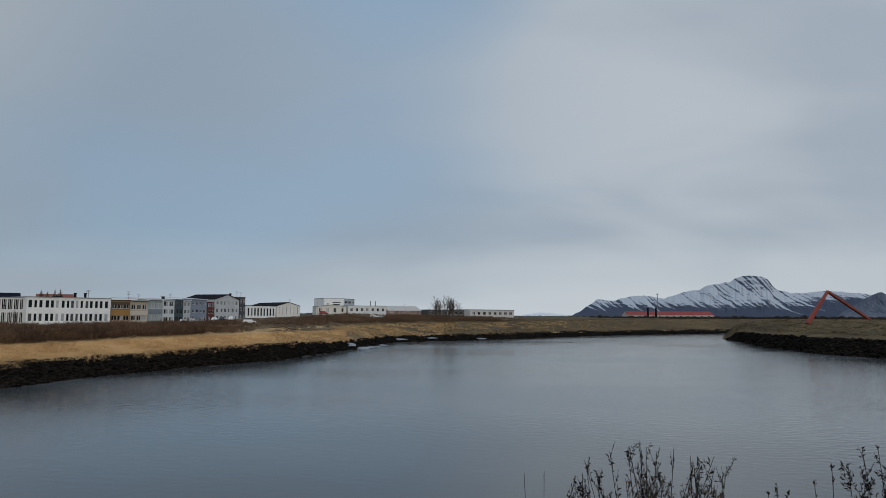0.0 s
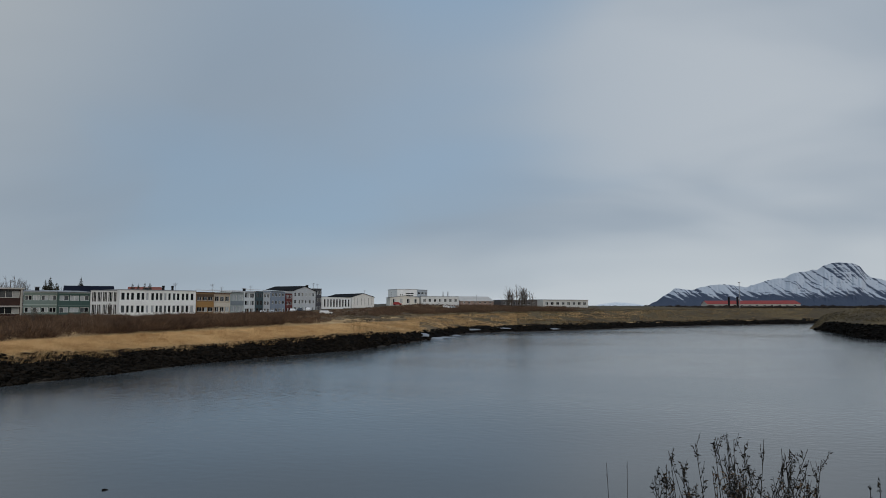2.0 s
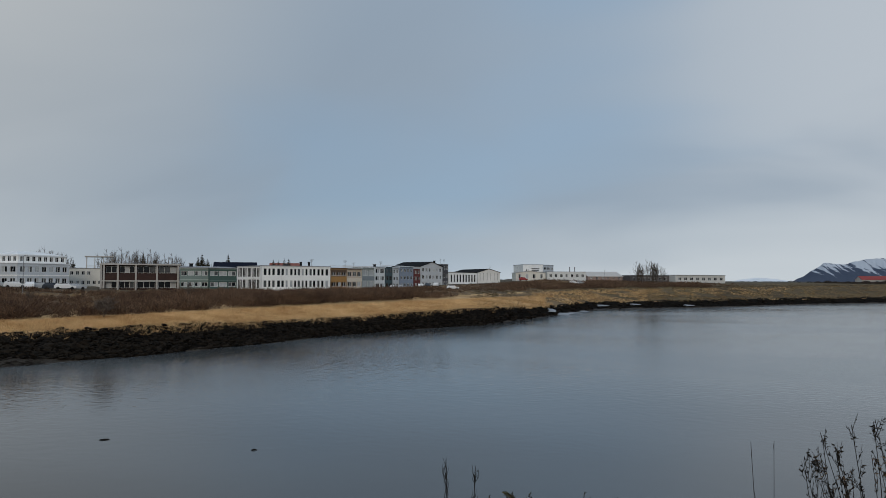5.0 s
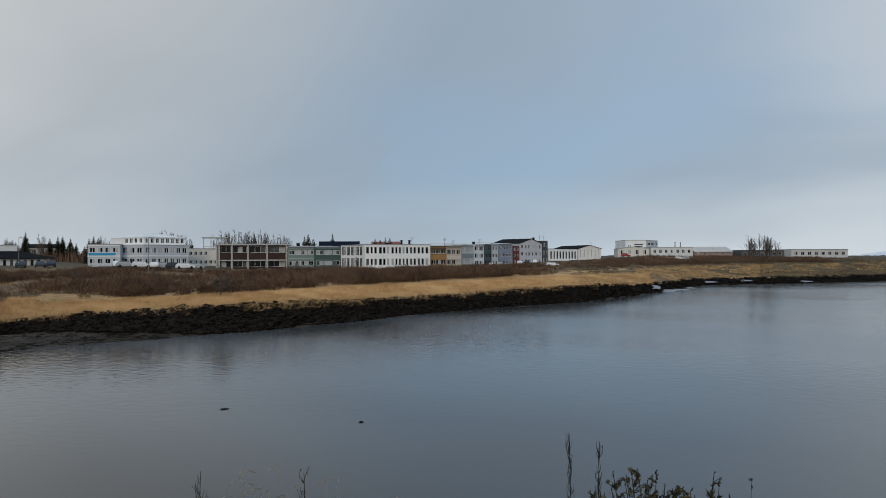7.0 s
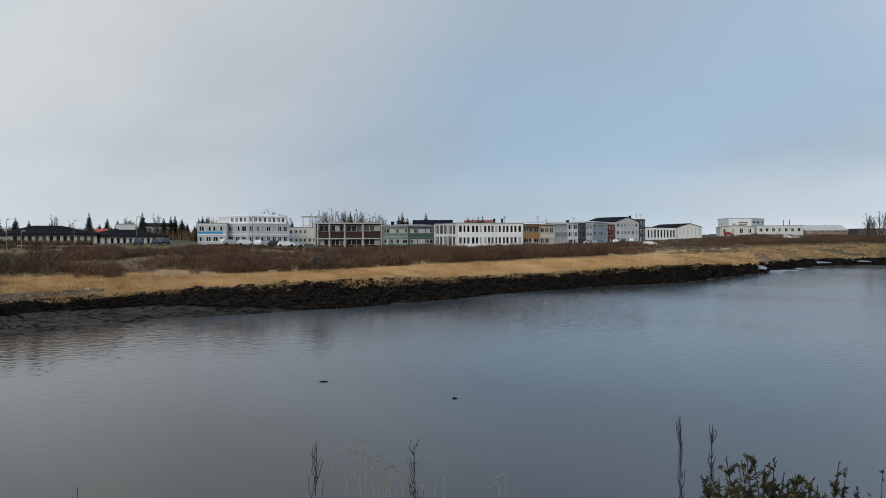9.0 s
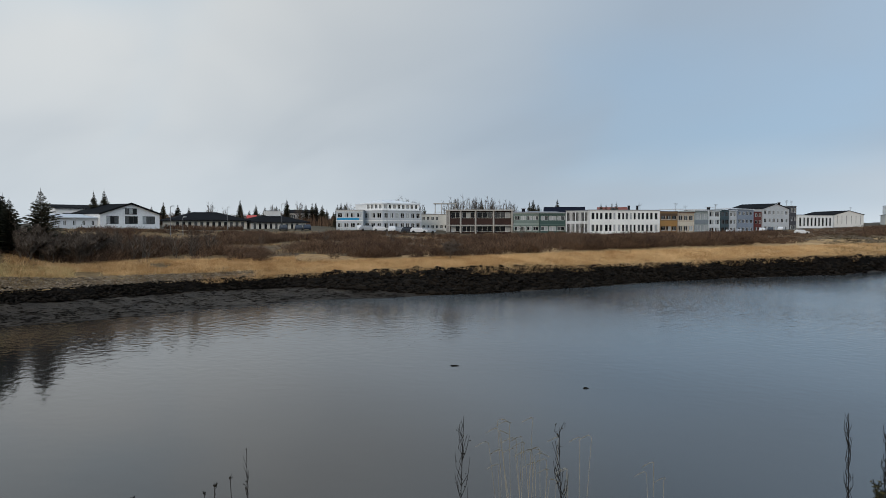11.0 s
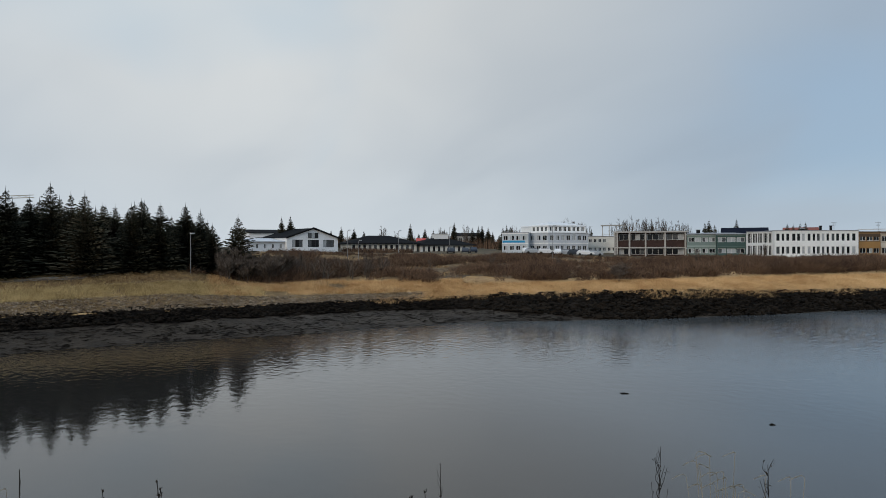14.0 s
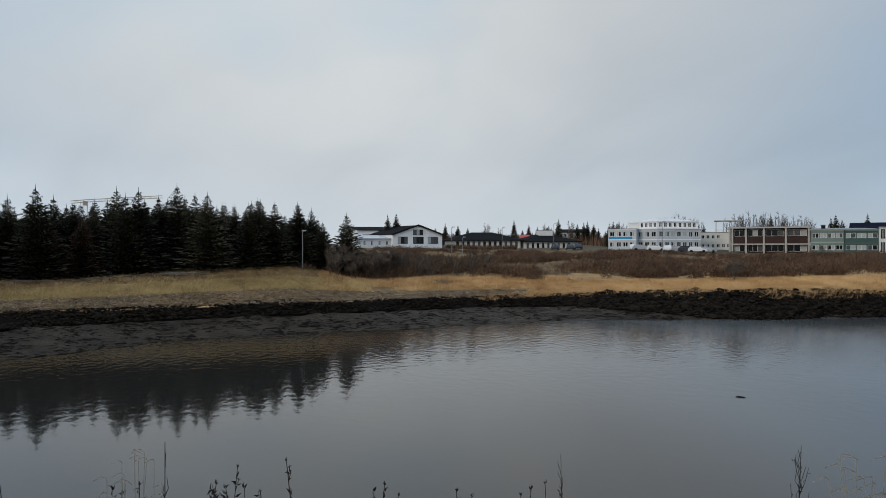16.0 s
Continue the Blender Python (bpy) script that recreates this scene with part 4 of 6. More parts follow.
# ---- evergreens and bare trees on the rise behind the houses ----
M_NEEDLE_BROWN = material("browned_spruce_needles", [(0.018, 0.012, 0.009), (0.045, 0.029, 0.021), (0.085, 0.058, 0.042)], rough=0.9, spec=0.05, scale=1.2, bump=0.4, island=0.3)
for az, d, h, k in ((92.3, 101.2, 8.2, 2), (94.6, 101.6, 8.6, 4)):
    ob = spruce(az, d, h, k, 1.5, label="sickly brown spruce among the dark green ones")
    crown = [c for c in bpy.data.objects if c.parent == ob and c.name.startswith("crown")][0]
    crown.data = crown.data.copy()
    crown.data.materials[0] = M_NEEDLE_BROWN
BACK = [(64.64, 230, 16.6), (65.46, 230, 15.3), (63.6, 235, 16.1), (69.4, 176, 17.0), (68.7, 177, 17.4), (62.8, 240, 15.3), (59.0, 230, 17.6), (57.8, 235, 16.2), (57.1, 235, 15.5), (55.4, 232, 18.0), (56.2, 240, 16.0),
        (53.9, 240, 16.5), (53.4, 240, 17.1), (53.1, 240, 17.3), (52.6, 240, 16.5), (51.1, 205, 16.1), (51.4, 206, 15.5), (50.8, 207, 15.6), (44.3, 225, 15.5)]
BACK2 = [(39.6, 235, 18.1), (38.8, 235, 16.4), (35.7, 210, 16.5), (35.4, 211, 17.3), (35.0, 210, 15.8), (33.45, 215, 17.4), (30.0, 206, 15.7), (29.6, 207, 15.4), (29.15, 206, 15.9), (28.8, 207, 16.0)]
for k, (az, d, top) in enumerate(BACK + BACK2):
    z = min(height(az, d) - 0.2, top - 5.5)
    spruce(az, d, (top - z) * 0.98, k, 0.95 + 0.25 * ((k * 7) % 3) / 2, "evergreens behind the houses", "dark spruce standing behind the houses", z=z)


rng = random.Random(12)
for k in range(30):
    az, d = rng.uniform(50, 66.5), rng.uniform(244, 262)
    spruce(az, d, rng.uniform(4.2, 6.4), k, rng.uniform(0.9, 1.4), "evergreens behind the houses", "small dark spruce standing behind the houses", z=9.6)


def bare_tree_meshes(seed, h=6.0, spread=0.5, upright=0.6, depth=4, thick=1.0, kids=(3, 4), fine=0.02, low=0.35):
    """Trunk with limbs, and the twigs: tapered three-sided rods that fork."""
    rng = random.Random(seed)
    limbs, twigs = ([], []), ([], [])
    def rod(store, a, b, r0, r1):
        v, f = store
        d = (b - a).normalized()
        s = d.cross(Vector((0.3, 0.9, 0.2))).normalized()
        t = d.cross(s)
        base = len(v)
        for p, r in ((a, r0), (b, r1)):
            for i in range(3):
                ang = 2.094 * i
                v.append(p + s * (r * math.cos(ang)) + t * (r * math.sin(ang)))
        for i in range(3):
            j = (i + 1) % 3
            f.append((base + i, base + j, base + 3 + j, base + 3 + i))
    def grow(p, d, length, r, level):
        mid = p + d * length * 0.5 + Vector((rng.uniform(-1, 1), rng.uniform(-1, 1), 0)) * length * 0.05
        end = p + d * length
        store = limbs if level < 2 else twigs
        r = max(r, fine)
        rod(store, p, mid, r, r * 0.8)
        rod(store, mid, end, r * 0.8, r * 0.55)
        if level >= depth:
            return
        for i in range(rng.randint(*kids)):
            side = Vector((rng.gauss(0, 1), rng.gauss(0, 1), rng.uniform(-0.1, 0.5))).normalized()
            nd = (d * (1 - spread) + side * spread + Vector((0, 0, upright * 0.5))).normalized()
            start = p + (end - p) * rng.uniform(low if level == 0 else 0.35, 1.0)
            grow(start, nd, length * rng.uniform(0.55, 0.8), r * 0.5, level + 1)
    grow(Vector((0, 0, -0.2)), Vector((rng.uniform(-0.1, 0.1), rng.uniform(-0.1, 0.1), 1)).normalized(), h * 0.38, h * 0.016 * thick, 0)
    top = max(p.z for p in twigs[0]) or 1
    for store in (limbs, twigs):
        for p in store[0]:
            p *= h / top
    return pymesh("trunk", *limbs, M_BARK), pymesh("twig_crown", *twigs, M_TREE_TWIG)


def poplar_meshes(seed, h=9.0):
    """A straight trunk with steep, thin branches all the way up."""
    rng = random.Random(seed)
    trunk, fine = ([], []), ([], [])
    def rod(store, a, b, r0, r1):
        v, f = store
        d = (b - a).normalized()
        s = d.cross(Vector((0.3, 0.9, 0.2))).normalized()
        t = d.cross(s)
        k = len(v)
        for p, r in ((a, r0), (b, r1)):
            v.extend(p + s * (r * math.cos(2.094 * i)) + t * (r * math.sin(2.094 * i)) for i in range(3))
        f.extend((k + i, k + (i + 1) % 3, k + 3 + (i + 1) % 3, k + 3 + i) for i in range(3))
    for stem in range(rng.randint(2, 4)):
        foot = Vector((rng.uniform(-0.5, 0.5), rng.uniform(-0.5, 0.5), -0.2))
        tip = Vector((foot.x + rng.uniform(-0.8, 0.8), foot.y + rng.uniform(-0.8, 0.8), h * (1.0 if stem == 0 else rng.uniform(0.7, 0.97))))
        rod(trunk, foot, foot.lerp(tip, 0.55), h * 0.012, h * 0.008)
        rod(trunk, foot.lerp(tip, 0.55), tip, h * 0.008, 0.012)
        for _ in range(15):
            a = foot.lerp(tip, rng.uniform(0.12, 0.9))
            d = Vector((rng.gauss(0, 0.3), rng.gauss(0, 0.3), 1)).normalized()
            b = a + d * (h - a.z) * rng.uniform(0.35, 0.7)
            rod(fine, a, b, 0.034, 0.014)
            for _ in range(4):
                c = a.lerp(b, rng.uniform(0.2, 0.9))
                rod(fine, c, c + (d + Vector((rng.gauss(0, 0.35), rng.gauss(0, 0.35), 0.2))).normalized() * rng.uniform(0.4, 1.1), 0.018, 0.01)
    return pymesh("trunk", *trunk, M_BARK), pymesh("twig_crown", *fine, M_TREE_TWIG)


BARE = {
    "round": [bare_tree_meshes(s, 6, 0.5, 0.35, 4, 1.0, kids=(5, 6), fine=0.026, low=0.08) for s in (1, 2, 3)],
    "tall": [poplar_meshes(s) for s in (4, 5, 6)],
}


def bare_tree(az, d, h, k, form, label, group="", z=None, wide=1.0):
    f = h / (6 if form == "round" else 9)
    zz = height(az, d) if z is None else z
    ob = thing("bare_tree", Matrix.Translation(P(az, d, zz)) @ Matrix.Rotation(k * 2.1, 4, "Z") @ Matrix.Diagonal((f * wide, f * wide, f, 1)), label, "tree", group)
    for name, me in zip(("trunk", "twig_crown"), BARE[form][k % 3]):
        o = new(name, me)
        o.parent = ob
    return ob


rng = random.Random(11)
for k, (az, top) in enumerate([(42.6, 18.2), (42.0, 19.3), (41.5, 19.0), (41.0, 19.8), (40.5, 19.1), (40.0, 19.6), (39.5, 19.0), (39.0, 19.2), (38.5, 18.0), (38.0, 18.3), (37.5, 18.1), (36.9, 17.0), (34.3, 16.0), (46.9, 18.2), (46.4, 19.0), (46.0, 19.4), (45.5, 18.6), (45.0, 18.2), (44.6, 17.6), (61.3, 16.8), (50.6, 17.5), (50.2, 16.8), (54.5, 17.5), (56.5, 16.4), (60.2, 15.6)]):
    bare_tree(az, 240 - (k % 4) * 4, top - 9.5, k, "tall", "slender leafless tree behind the houses", "leafless trees behind the houses", z=9.5, wide=1.25)
rng = random.Random(14)
for k in range(26):
    az = rng.uniform(34, 66)
    bare_tree(az, rng.uniform(243, 258), rng.uniform(4.0, 6.5), k, "tall", "slender leafless tree behind the houses", "leafless trees behind the houses", z=9.4, wide=1.4)
for k, az in enumerate((0.62, 0.25, -0.15, -0.5, -0.85, -1.2)):
    bare_tree(az, 372, (11.0, 9.0, 12.0, 11.2, 10.6, 8.6)[k], k + 1, "tall", "tall leafless poplar in a tight clump", "poplar clump", z=9.3, wide=1.5)
bare_tree(42.24, 107, 3.4, 0, "round", "small dark leafless tree at the edge of the straw grass", wide=1.3)
for k, (az, d, h, wd) in enumerate([(74.2, 101, 5.4, 1.5), (72.9, 102, 4.6, 1.6), (71.6, 103.5, 5.0, 1.6), (70.6, 106, 4.0, 1.7), (69.2, 112, 4.2, 1.7), (67.9, 114, 4.4, 1.7), (66.6, 116, 4.2, 1.7), (65.2, 118, 3.4, 1.8), (61.0, 120, 3.2, 1.8), (57.5, 124, 3.0, 1.8), (52.4, 128, 3.4, 1.8), (47.0, 126, 3.2, 1.8)]):
    bare_tree(az, d, h * 0.9, k, "tall", "broad brown leafless bush-like tree on the grassy slope", "leafless trees on the slope", wide=wd)
rng = random.Random(17)
for k in range(18):
    az = 61.5 + 14.2 * k / 17 + rng.uniform(-0.5, 0.5)
    bare_tree(az, rng.uniform(103, 110) + max(0, 68 - az), rng.uniform(3.0, 4.4), k, "tall", "broad brown leafless bush-like tree on the grassy slope", "leafless trees on the slope", wide=rng.uniform(1.9, 2.6))
rng = random.Random(18)
for k in range(14):
    az = rng.uniform(68.5, 75.8)
    bare_tree(az, rng.uniform(98.5, 104) + max(0, 72 - az) * 1.5, rng.uniform(2.8, 4.8), k, "round", "broad brown leafless bush-like tree on the grassy slope", "leafless trees on the slope", wide=rng.uniform(0.9, 1.3))
bare_tree(31.5, 160, 4.2, 2, "tall", "leafless tree before the white office building", wide=1.0)
bare_tree(36.4, 150, 3.6, 1, "tall", "dark leafless tree before the green workshops", wide=1.5)


# ---- brown scrub between the straw bank and the street ----
def blades(name, spots, mat, label, category):
    """Thin tapering blades, one triangle each: (foot, tip, half width)."""
    verts, faces = [], []
    for a, b, w in spots:
        s = (b - a).cross(Vector((a.x, a.y, 0.001)))
        s = s.normalized() * w
        k = len(verts)
        verts.extend((a - s, a + s, b))
        faces.append((k, k + 1, k + 2))
    return tagged(new(name, pymesh(name, verts, faces, mat)), label, category, kind="stuff")


def scrub_spots(count, az0, az1, u0, u1, lo, hi, seed, twigs=38, keep=0.35):
    rng, spots = random.Random(seed), []
    while len(spots) < count * twigs:
        az = rng.uniform(az0, az1)
        k = profile(az)
        d = k[12][0] + (k[13][0] - k[12][0]) * (u0 + (u1 - u0) * rng.random() ** 1.3)
        p = P(az, d, height(az, d) - 0.1)
        dens = noise.noise(Vector((p.x / 14, p.y / 14, seed)))
        dens += 0.35 * noise.noise(Vector((p.x / 4, p.y / 4, seed + 9.0)))
        edge = min(1.0, (az - az0) / 4, (az1 - az) / 9)
        if dens < -keep + 0.3 * rng.random() or rng.random() > edge:
            continue
        u = (d - k[12][0]) / (k[13][0] - k[12][0])
        h = rng.uniform(lo, hi) * (1 + 0.5 * dens) * (1.05 - 0.6 * u) * (0.55 + 0.45 * edge)
        r = h * rng.uniform(0.5, 0.95)
        for _ in range(twigs):
            a, q = rng.uniform(0, 6.283), rng.random() ** 0.5
            lift = rng.random() ** 0.8
            foot = p + Vector((math.cos(a) * r * q * 0.75, math.sin(a) * r * q * 0.75, h * 0.8 * lift * (1 - 0.55 * q)))
            out = Vector((math.cos(a) * q + rng.gauss(0, 0.55), math.sin(a) * q + rng.gauss(0, 0.55), rng.uniform(0.25, 1.3))).normalized()
            spots.append((foot, foot + out * h * rng.uniform(0.22, 0.5), rng.uniform(0.012, 0.034)))
    return spots


blades("scrub_thicket", scrub_spots(2700, 15, 46, -0.05, 0.85, 1.2, 3.0, 3, twigs=95) + scrub_spots(2500, 43, 77, -0.02, 0.9, 0.9, 2.7, 4, twigs=80, keep=0.22) + scrub_spots(2300, -7, 17, 0.16, 0.95, 1.6, 3.0, 6, twigs=46), M_TWIG, "dense thicket of brown leafless scrub", "scrub")
blades("far_scrub", [(p := P(az, d, 8.2), p + Vector((rng.uniform(-1, 1), 0, rng.uniform(0.8, 3.2) * (0.5 + abs(noise.noise(Vector((az * 1.7, 0, 2))))) + 0.5)), 0.28) for az, d in ((rng.uniform(-33, -1), rng.uniform(600, 790)) for _ in range(24000))], M_FAR, "dark far line of low scrub and trees", "scrub")


rng = random.Random(15)
spots = []
for _ in range(9000):
    az, d = rng.uniform(43, 70), rng.uniform(228, 262)
    p = P(az, d, height(az, d) - 0.2)
    spots.append((p, p + Vector((rng.uniform(-0.8, 0.8), rng.uniform(-0.8, 0.8), rng.uniform(1.5, 4.2) * (1 + 0.5 * noise.noise(Vector((az * 1.3, 0, 6)))))), rng.uniform(0.06, 0.16)))
blades("garden_trees", spots, M_TWIG, "tangle of bare garden trees and hedges behind the houses", "trees")
spots = []
for _ in range(2200):
    az, d = rng.uniform(58.8, 64.6), rng.uniform(174, 178)
    p = P(az, d, height(az, d) - 0.1)
    spots.append((p, p + Vector((rng.uniform(-0.4, 0.4), rng.uniform(-0.4, 0.4), rng.uniform(0.6, 1.5))), rng.uniform(0.03, 0.07)))
blades("hedge", spots, M_TWIG, "clipped dark leafless hedge before the pavilion", "hedge")


# ---- straw grass on the banks ----
def straw_spots(count, az0, az1, seg0, u0, seg1, u1, lo, hi, seed, per=5, thin=-0.9, wide=1.0):
    rng, spots = random.Random(seed), []
    for _ in range(count):
        az = rng.uniform(az0, az1)
        k = profile(az)
        a, b = k[seg0][0] + u0 * (k[seg0 + 1][0] - k[seg0][0]), k[seg1][0] + u1 * (k[seg1 + 1][0] - k[seg1][0])
        d = a + (b - a) * rng.random()
        p = P(az, d, height(az, d) - 0.05)
        if noise.noise(p / 6) < thin:
            continue
        h = rng.uniform(lo, hi) * (1 + 0.4 * noise.noise(p / 3))
        for _ in range(per):
            foot = p + Vector((rng.uniform(-0.5, 0.5), rng.uniform(-0.5, 0.5), 0))
            spots.append((foot, foot + Vector((rng.gauss(0.12, 0.22), rng.gauss(0, 0.22), h * rng.uniform(0.4, 1.1))), rng.uniform(0.009, 0.024) * wide))
    return spots


straw = straw_spots(20000, 8, 58, 10, 0.86, 11, 0.72, 0.3, 0.65, 21, per=9)
olive = straw_spots(5600, 71, 103, 11, 0.38, 11, 0.7, 0.3, 0.65, 22, per=9, thin=-0.6) + straw_spots(1800, 71, 103, 11, 0.66, 12, 0.1, 0.2, 0.5, 38, per=6, thin=0.0)
straw += straw_spots(4200, 55, 75, 11, 0.36, 12, 0.02, 0.35, 0.7, 37, per=9, thin=-0.5)
straw += straw_spots(2600, 0, 9, 10, 0.95, 12, 0.02, 0.4, 0.75, 23, per=8, thin=-0.2, wide=1.2) + straw_spots(1500, -10, 2, 11, 0.4, 12, 0.02, 0.4, 0.75, 39, per=8, thin=0.0, wide=1.3)
straw += straw_spots(2600, 43, 76, 12, 0.0, 12, 0.9, 0.4, 0.8, 24, thin=0.12)
straw += straw_spots(2600, 12, 62, 10, 0.66, 11, 0.1, 0.3, 0.6, 25, thin=0.0)
brown_tufts = straw_spots(4200, 60, 103, 10, 0.95, 11, 0.42, 0.1, 0.3, 27, per=6, thin=0.06) + straw_spots(6500, 72, 103, 11, 0.75, 12, 0.6, 0.15, 0.45, 35, per=8)
brown_tufts += straw_spots(5000, -22, 6, 11, 0.0, 12, 0.08, 0.4, 0.8, 40, per=7, thin=-0.1, wide=1.7)
brown_tufts += straw_spots(3200, 12, 58, 10, 0.72, 11, 0.05, 0.2, 0.45, 36, thin=-0.1) + straw_spots(6000, 14, 74, 12, 0.03, 12, 0.95, 0.4, 0.8, 30, thin=-0.1) + straw_spots(3500, 12, 70, 11, 0.0, 11, 1.0, 0.3, 0.55, 34, thin=0.12)
blades("heath_grass", straw_spots(7000, -37, -22, 4, 0.15, 5, 0.5, 0.2, 0.45, 28, per=7, wide=1.8) + straw_spots(9000, -24, 14, 11, 0.0, 12, 0.5, 0.3, 0.65, 29, per=6, thin=-0.2, wide=1.8), M_BLADE_H, "dull brown heath grass on the far shore", "grass")
blades("olive_grass", olive, M_BLADE_O, "faded olive straw grass below the spruces", "grass")
blades("brown_grass", brown_tufts, M_BLADE_B, "withered brown grass on the river banks", "grass")
blades("straw_grass", straw, M_BLADE, "tall dry straw-coloured grass along the bank", "grass")


# ---- stones of the bank ----
def stone_mesh(seed, sub):
    rng = random.Random(seed)
    bm = bmesh.new()
    bmesh.ops.create_icosphere(bm, subdivisions=sub, radius=0.5)
    for v in bm.verts:
        v.co *= (1 + 0.5 * noise.noise(v.co * 1.8 + Vector((seed * 3.1, 0, 0)))) * rng.uniform(0.74, 1.24)
        v.co.z *= 0.62
        v.co.x *= 1.25
    return mesh_of("rock", bm, M_ROCK)


ROCKS = [stone_mesh(s, 2 if s < 5 else 1) for s in range(9)]
ROCKV = [([v.co.copy() for v in me.vertices], [tuple(p.vertices) for p in me.polygons]) for me in ROCKS[5:]]
M_PALE = material("pale_beach_stone", [(0.05, 0.036, 0.024), (0.18, 0.135, 0.092), (0.42, 0.34, 0.25)], scale=1.2, fine=5, bump=0.6, spec=0.05, island=0.2)
revetment = tagged(new("rock_revetment"), "bank of dark weed-covered boulders above the waterline", "rocks", kind="structure")


def bank_spot(rng, az0, az1, spread=1.0, seg=10, shift=0.0):
    az = rng.uniform(az0, az1)
    k = profile(az)
    d = k[seg][0] - 0.3 + (k[seg + 1][0] - k[seg][0] + 0.5) * rng.random() * spread + shift
    return az, d


def stone_pose(rng, az, d, size, sink=0.1):
    p = P(az, d, height(az, d) - sink * size + 0.12)
    return Matrix.Translation(p) @ Euler((rng.uniform(-0.4, 0.4), rng.uniform(-0.4, 0.4), rng.uniform(0, 6.3))).to_matrix().to_4x4() @ Matrix.Diagonal((size * rng.uniform(0.8, 1.3), size, size * rng.uniform(0.7, 1.2), 1))


def stone_field(name, rows, mat, label):
    verts, faces = [], []
    for i, m in enumerate(rows):
        vs, fs = ROCKV[i % 4]
        k = len(verts)
        verts.extend(m @ v for v in vs)
        faces.extend(tuple(k + j for j in f) for f in fs)
    return tagged(new(name, pymesh(name, verts, faces, mat)), label, "rocks", kind="stuff")


rng = random.Random(31)
rows = [stone_pose(rng, *bank_spot(rng, 12, 56, 0.93), 0.22 + 0.65 * rng.random() ** 1.8) for _ in range(7600)]
rows += [stone_pose(rng, *bank_spot(rng, 54, 103), 0.14 + 0.4 * rng.random() ** 1.8) for _ in range(4200)]
rows += [stone_pose(rng, *bank_spot(rng, -21, 12), rng.uniform(0.5, 1.3)) for _ in range(900)]
rows += [stone_pose(rng, *bank_spot(rng, -37, -21.9, seg=3), rng.uniform(0.6, 1.4)) for _ in range(1300)]
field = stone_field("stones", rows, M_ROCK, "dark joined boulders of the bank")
field.parent = revetment
del field["category"]
rows = []
while len(rows) < 4200:      # weed clumps and stones lying on the mud
    az, d = bank_spot(rng, 46, 103, seg=9)
    p = P(az, d)
    if 0.6 * noise.noise(Vector((p.x / 7, p.y / 2.5, 8))) + 0.5 * noise.noise(p / 2) + rng.uniform(-0.35, 0.35) > 0:
        size = rng.uniform(0.05, 0.19)
        rows.append(Matrix.Translation(P(az, d, height(az, d) + 0.06)) @ Matrix.Rotation(radians(az) + rng.gauss(0, 0.6), 4, "Z") @ Matrix.Diagonal((size * rng.uniform(1.3, 4.5), size, size * 0.5, 1)))
stone_field("mud_stones", rows, M_ROCK, "dark weed clumps and stones scattered on the mud")
rows = [stone_pose(rng, *bank_spot(rng, 53, 103, 0.34, 11, 0.3), rng.uniform(0.07, 0.26)) for _ in range(8500)]
stone_field("beach_stones", rows, M_PALE, "pale stones and drift along the top of the beach")

M_SNOW = material("old_snow", [(0.12, 0.12, 0.125), (0.24, 0.255, 0.28), (0.42, 0.44, 0.47)], scale=0.6, rough=0.7)


def snow_patch(az, d, wide, deep, k):
    bm = bmesh.new()
    bmesh.ops.create_circle(bm, cap_ends=True, segments=22, radius=1)
    for v in bm.verts:
        v.co *= 1 + 0.5 * noise.noise(v.co * 1.6 + Vector((k * 5, 0, 0)))
    r = bmesh.ops.extrude_face_region(bm, geom=bm.faces[:])
    for v in [e for e in r["geom"] if isinstance(e, bmesh.types.BMVert)]:
        v.co = Vector((v.co.x * 0.8, v.co.y * 0.8, 1))
    ob = new("snow_patch", mesh_of("snow_patch", bm, M_SNOW))
    slope = math.atan2(height(az, d + deep) - height(az, d - deep), 2 * deep)
    ob.matrix_world = Matrix.Translation(P(az, d, height(az, d) + 0.1)) @ Matrix.Rotation(radians(az), 4, "Z") @ Matrix.Rotation(slope, 4, "X") @ Matrix.Diagonal((wide * 0.85, deep * 0.7, 0.12, 1))
    return tagged(ob, "thin patch of old snow on the dark shore", "snow", "snow patches on the shore")


for k, (az, d, wide, deep) in enumerate([(7.7, 193.5, 3.4, 1.6), (6.9, 201, 4.6, 2.2), (6.0, 212, 4.2, 2.0), (5.1, 225, 2.6, 1.4), (3.6, 247, 3.0, 1.4), (1.2, 257, 3.6, 1.3), (-3.0, 271, 2.6, 1.2), (-8.0, 297, 3.0, 1.2), (-12.5, 330, 3.2, 1.3), (-17.2, 375, 3.6, 1.4), (-18.6, 392, 2.6, 1.2), (-14.0, 345, 2.2, 1.0)]):
    snow_patch(az, d, wide, deep, k)


# ---- things on the shores ----
def rod_mesh(bm, a, b, r0, r1, n=8):
    a, b = Vector(a), Vector(b)
    m = Matrix.Translation((a + b) / 2) @ (b - a).to_track_quat("Z", "Y").to_matrix().to_4x4()
    bmesh.ops.create_cone(bm, cap_ends=True, segments=n, radius1=r0, radius2=r1, depth=(b - a).length, matrix=m)
    return bm


M_STEEL = material("galvanised_steel", [(0.16, 0.165, 0.17), (0.24, 0.245, 0.25), (0.3, 0.305, 0.31)], rough=0.6, metal=0.2, scale=2, bump=0.1)
M_LAMP = paint("lamp_housing", (0.5, 0.5, 0.5), 0.4)


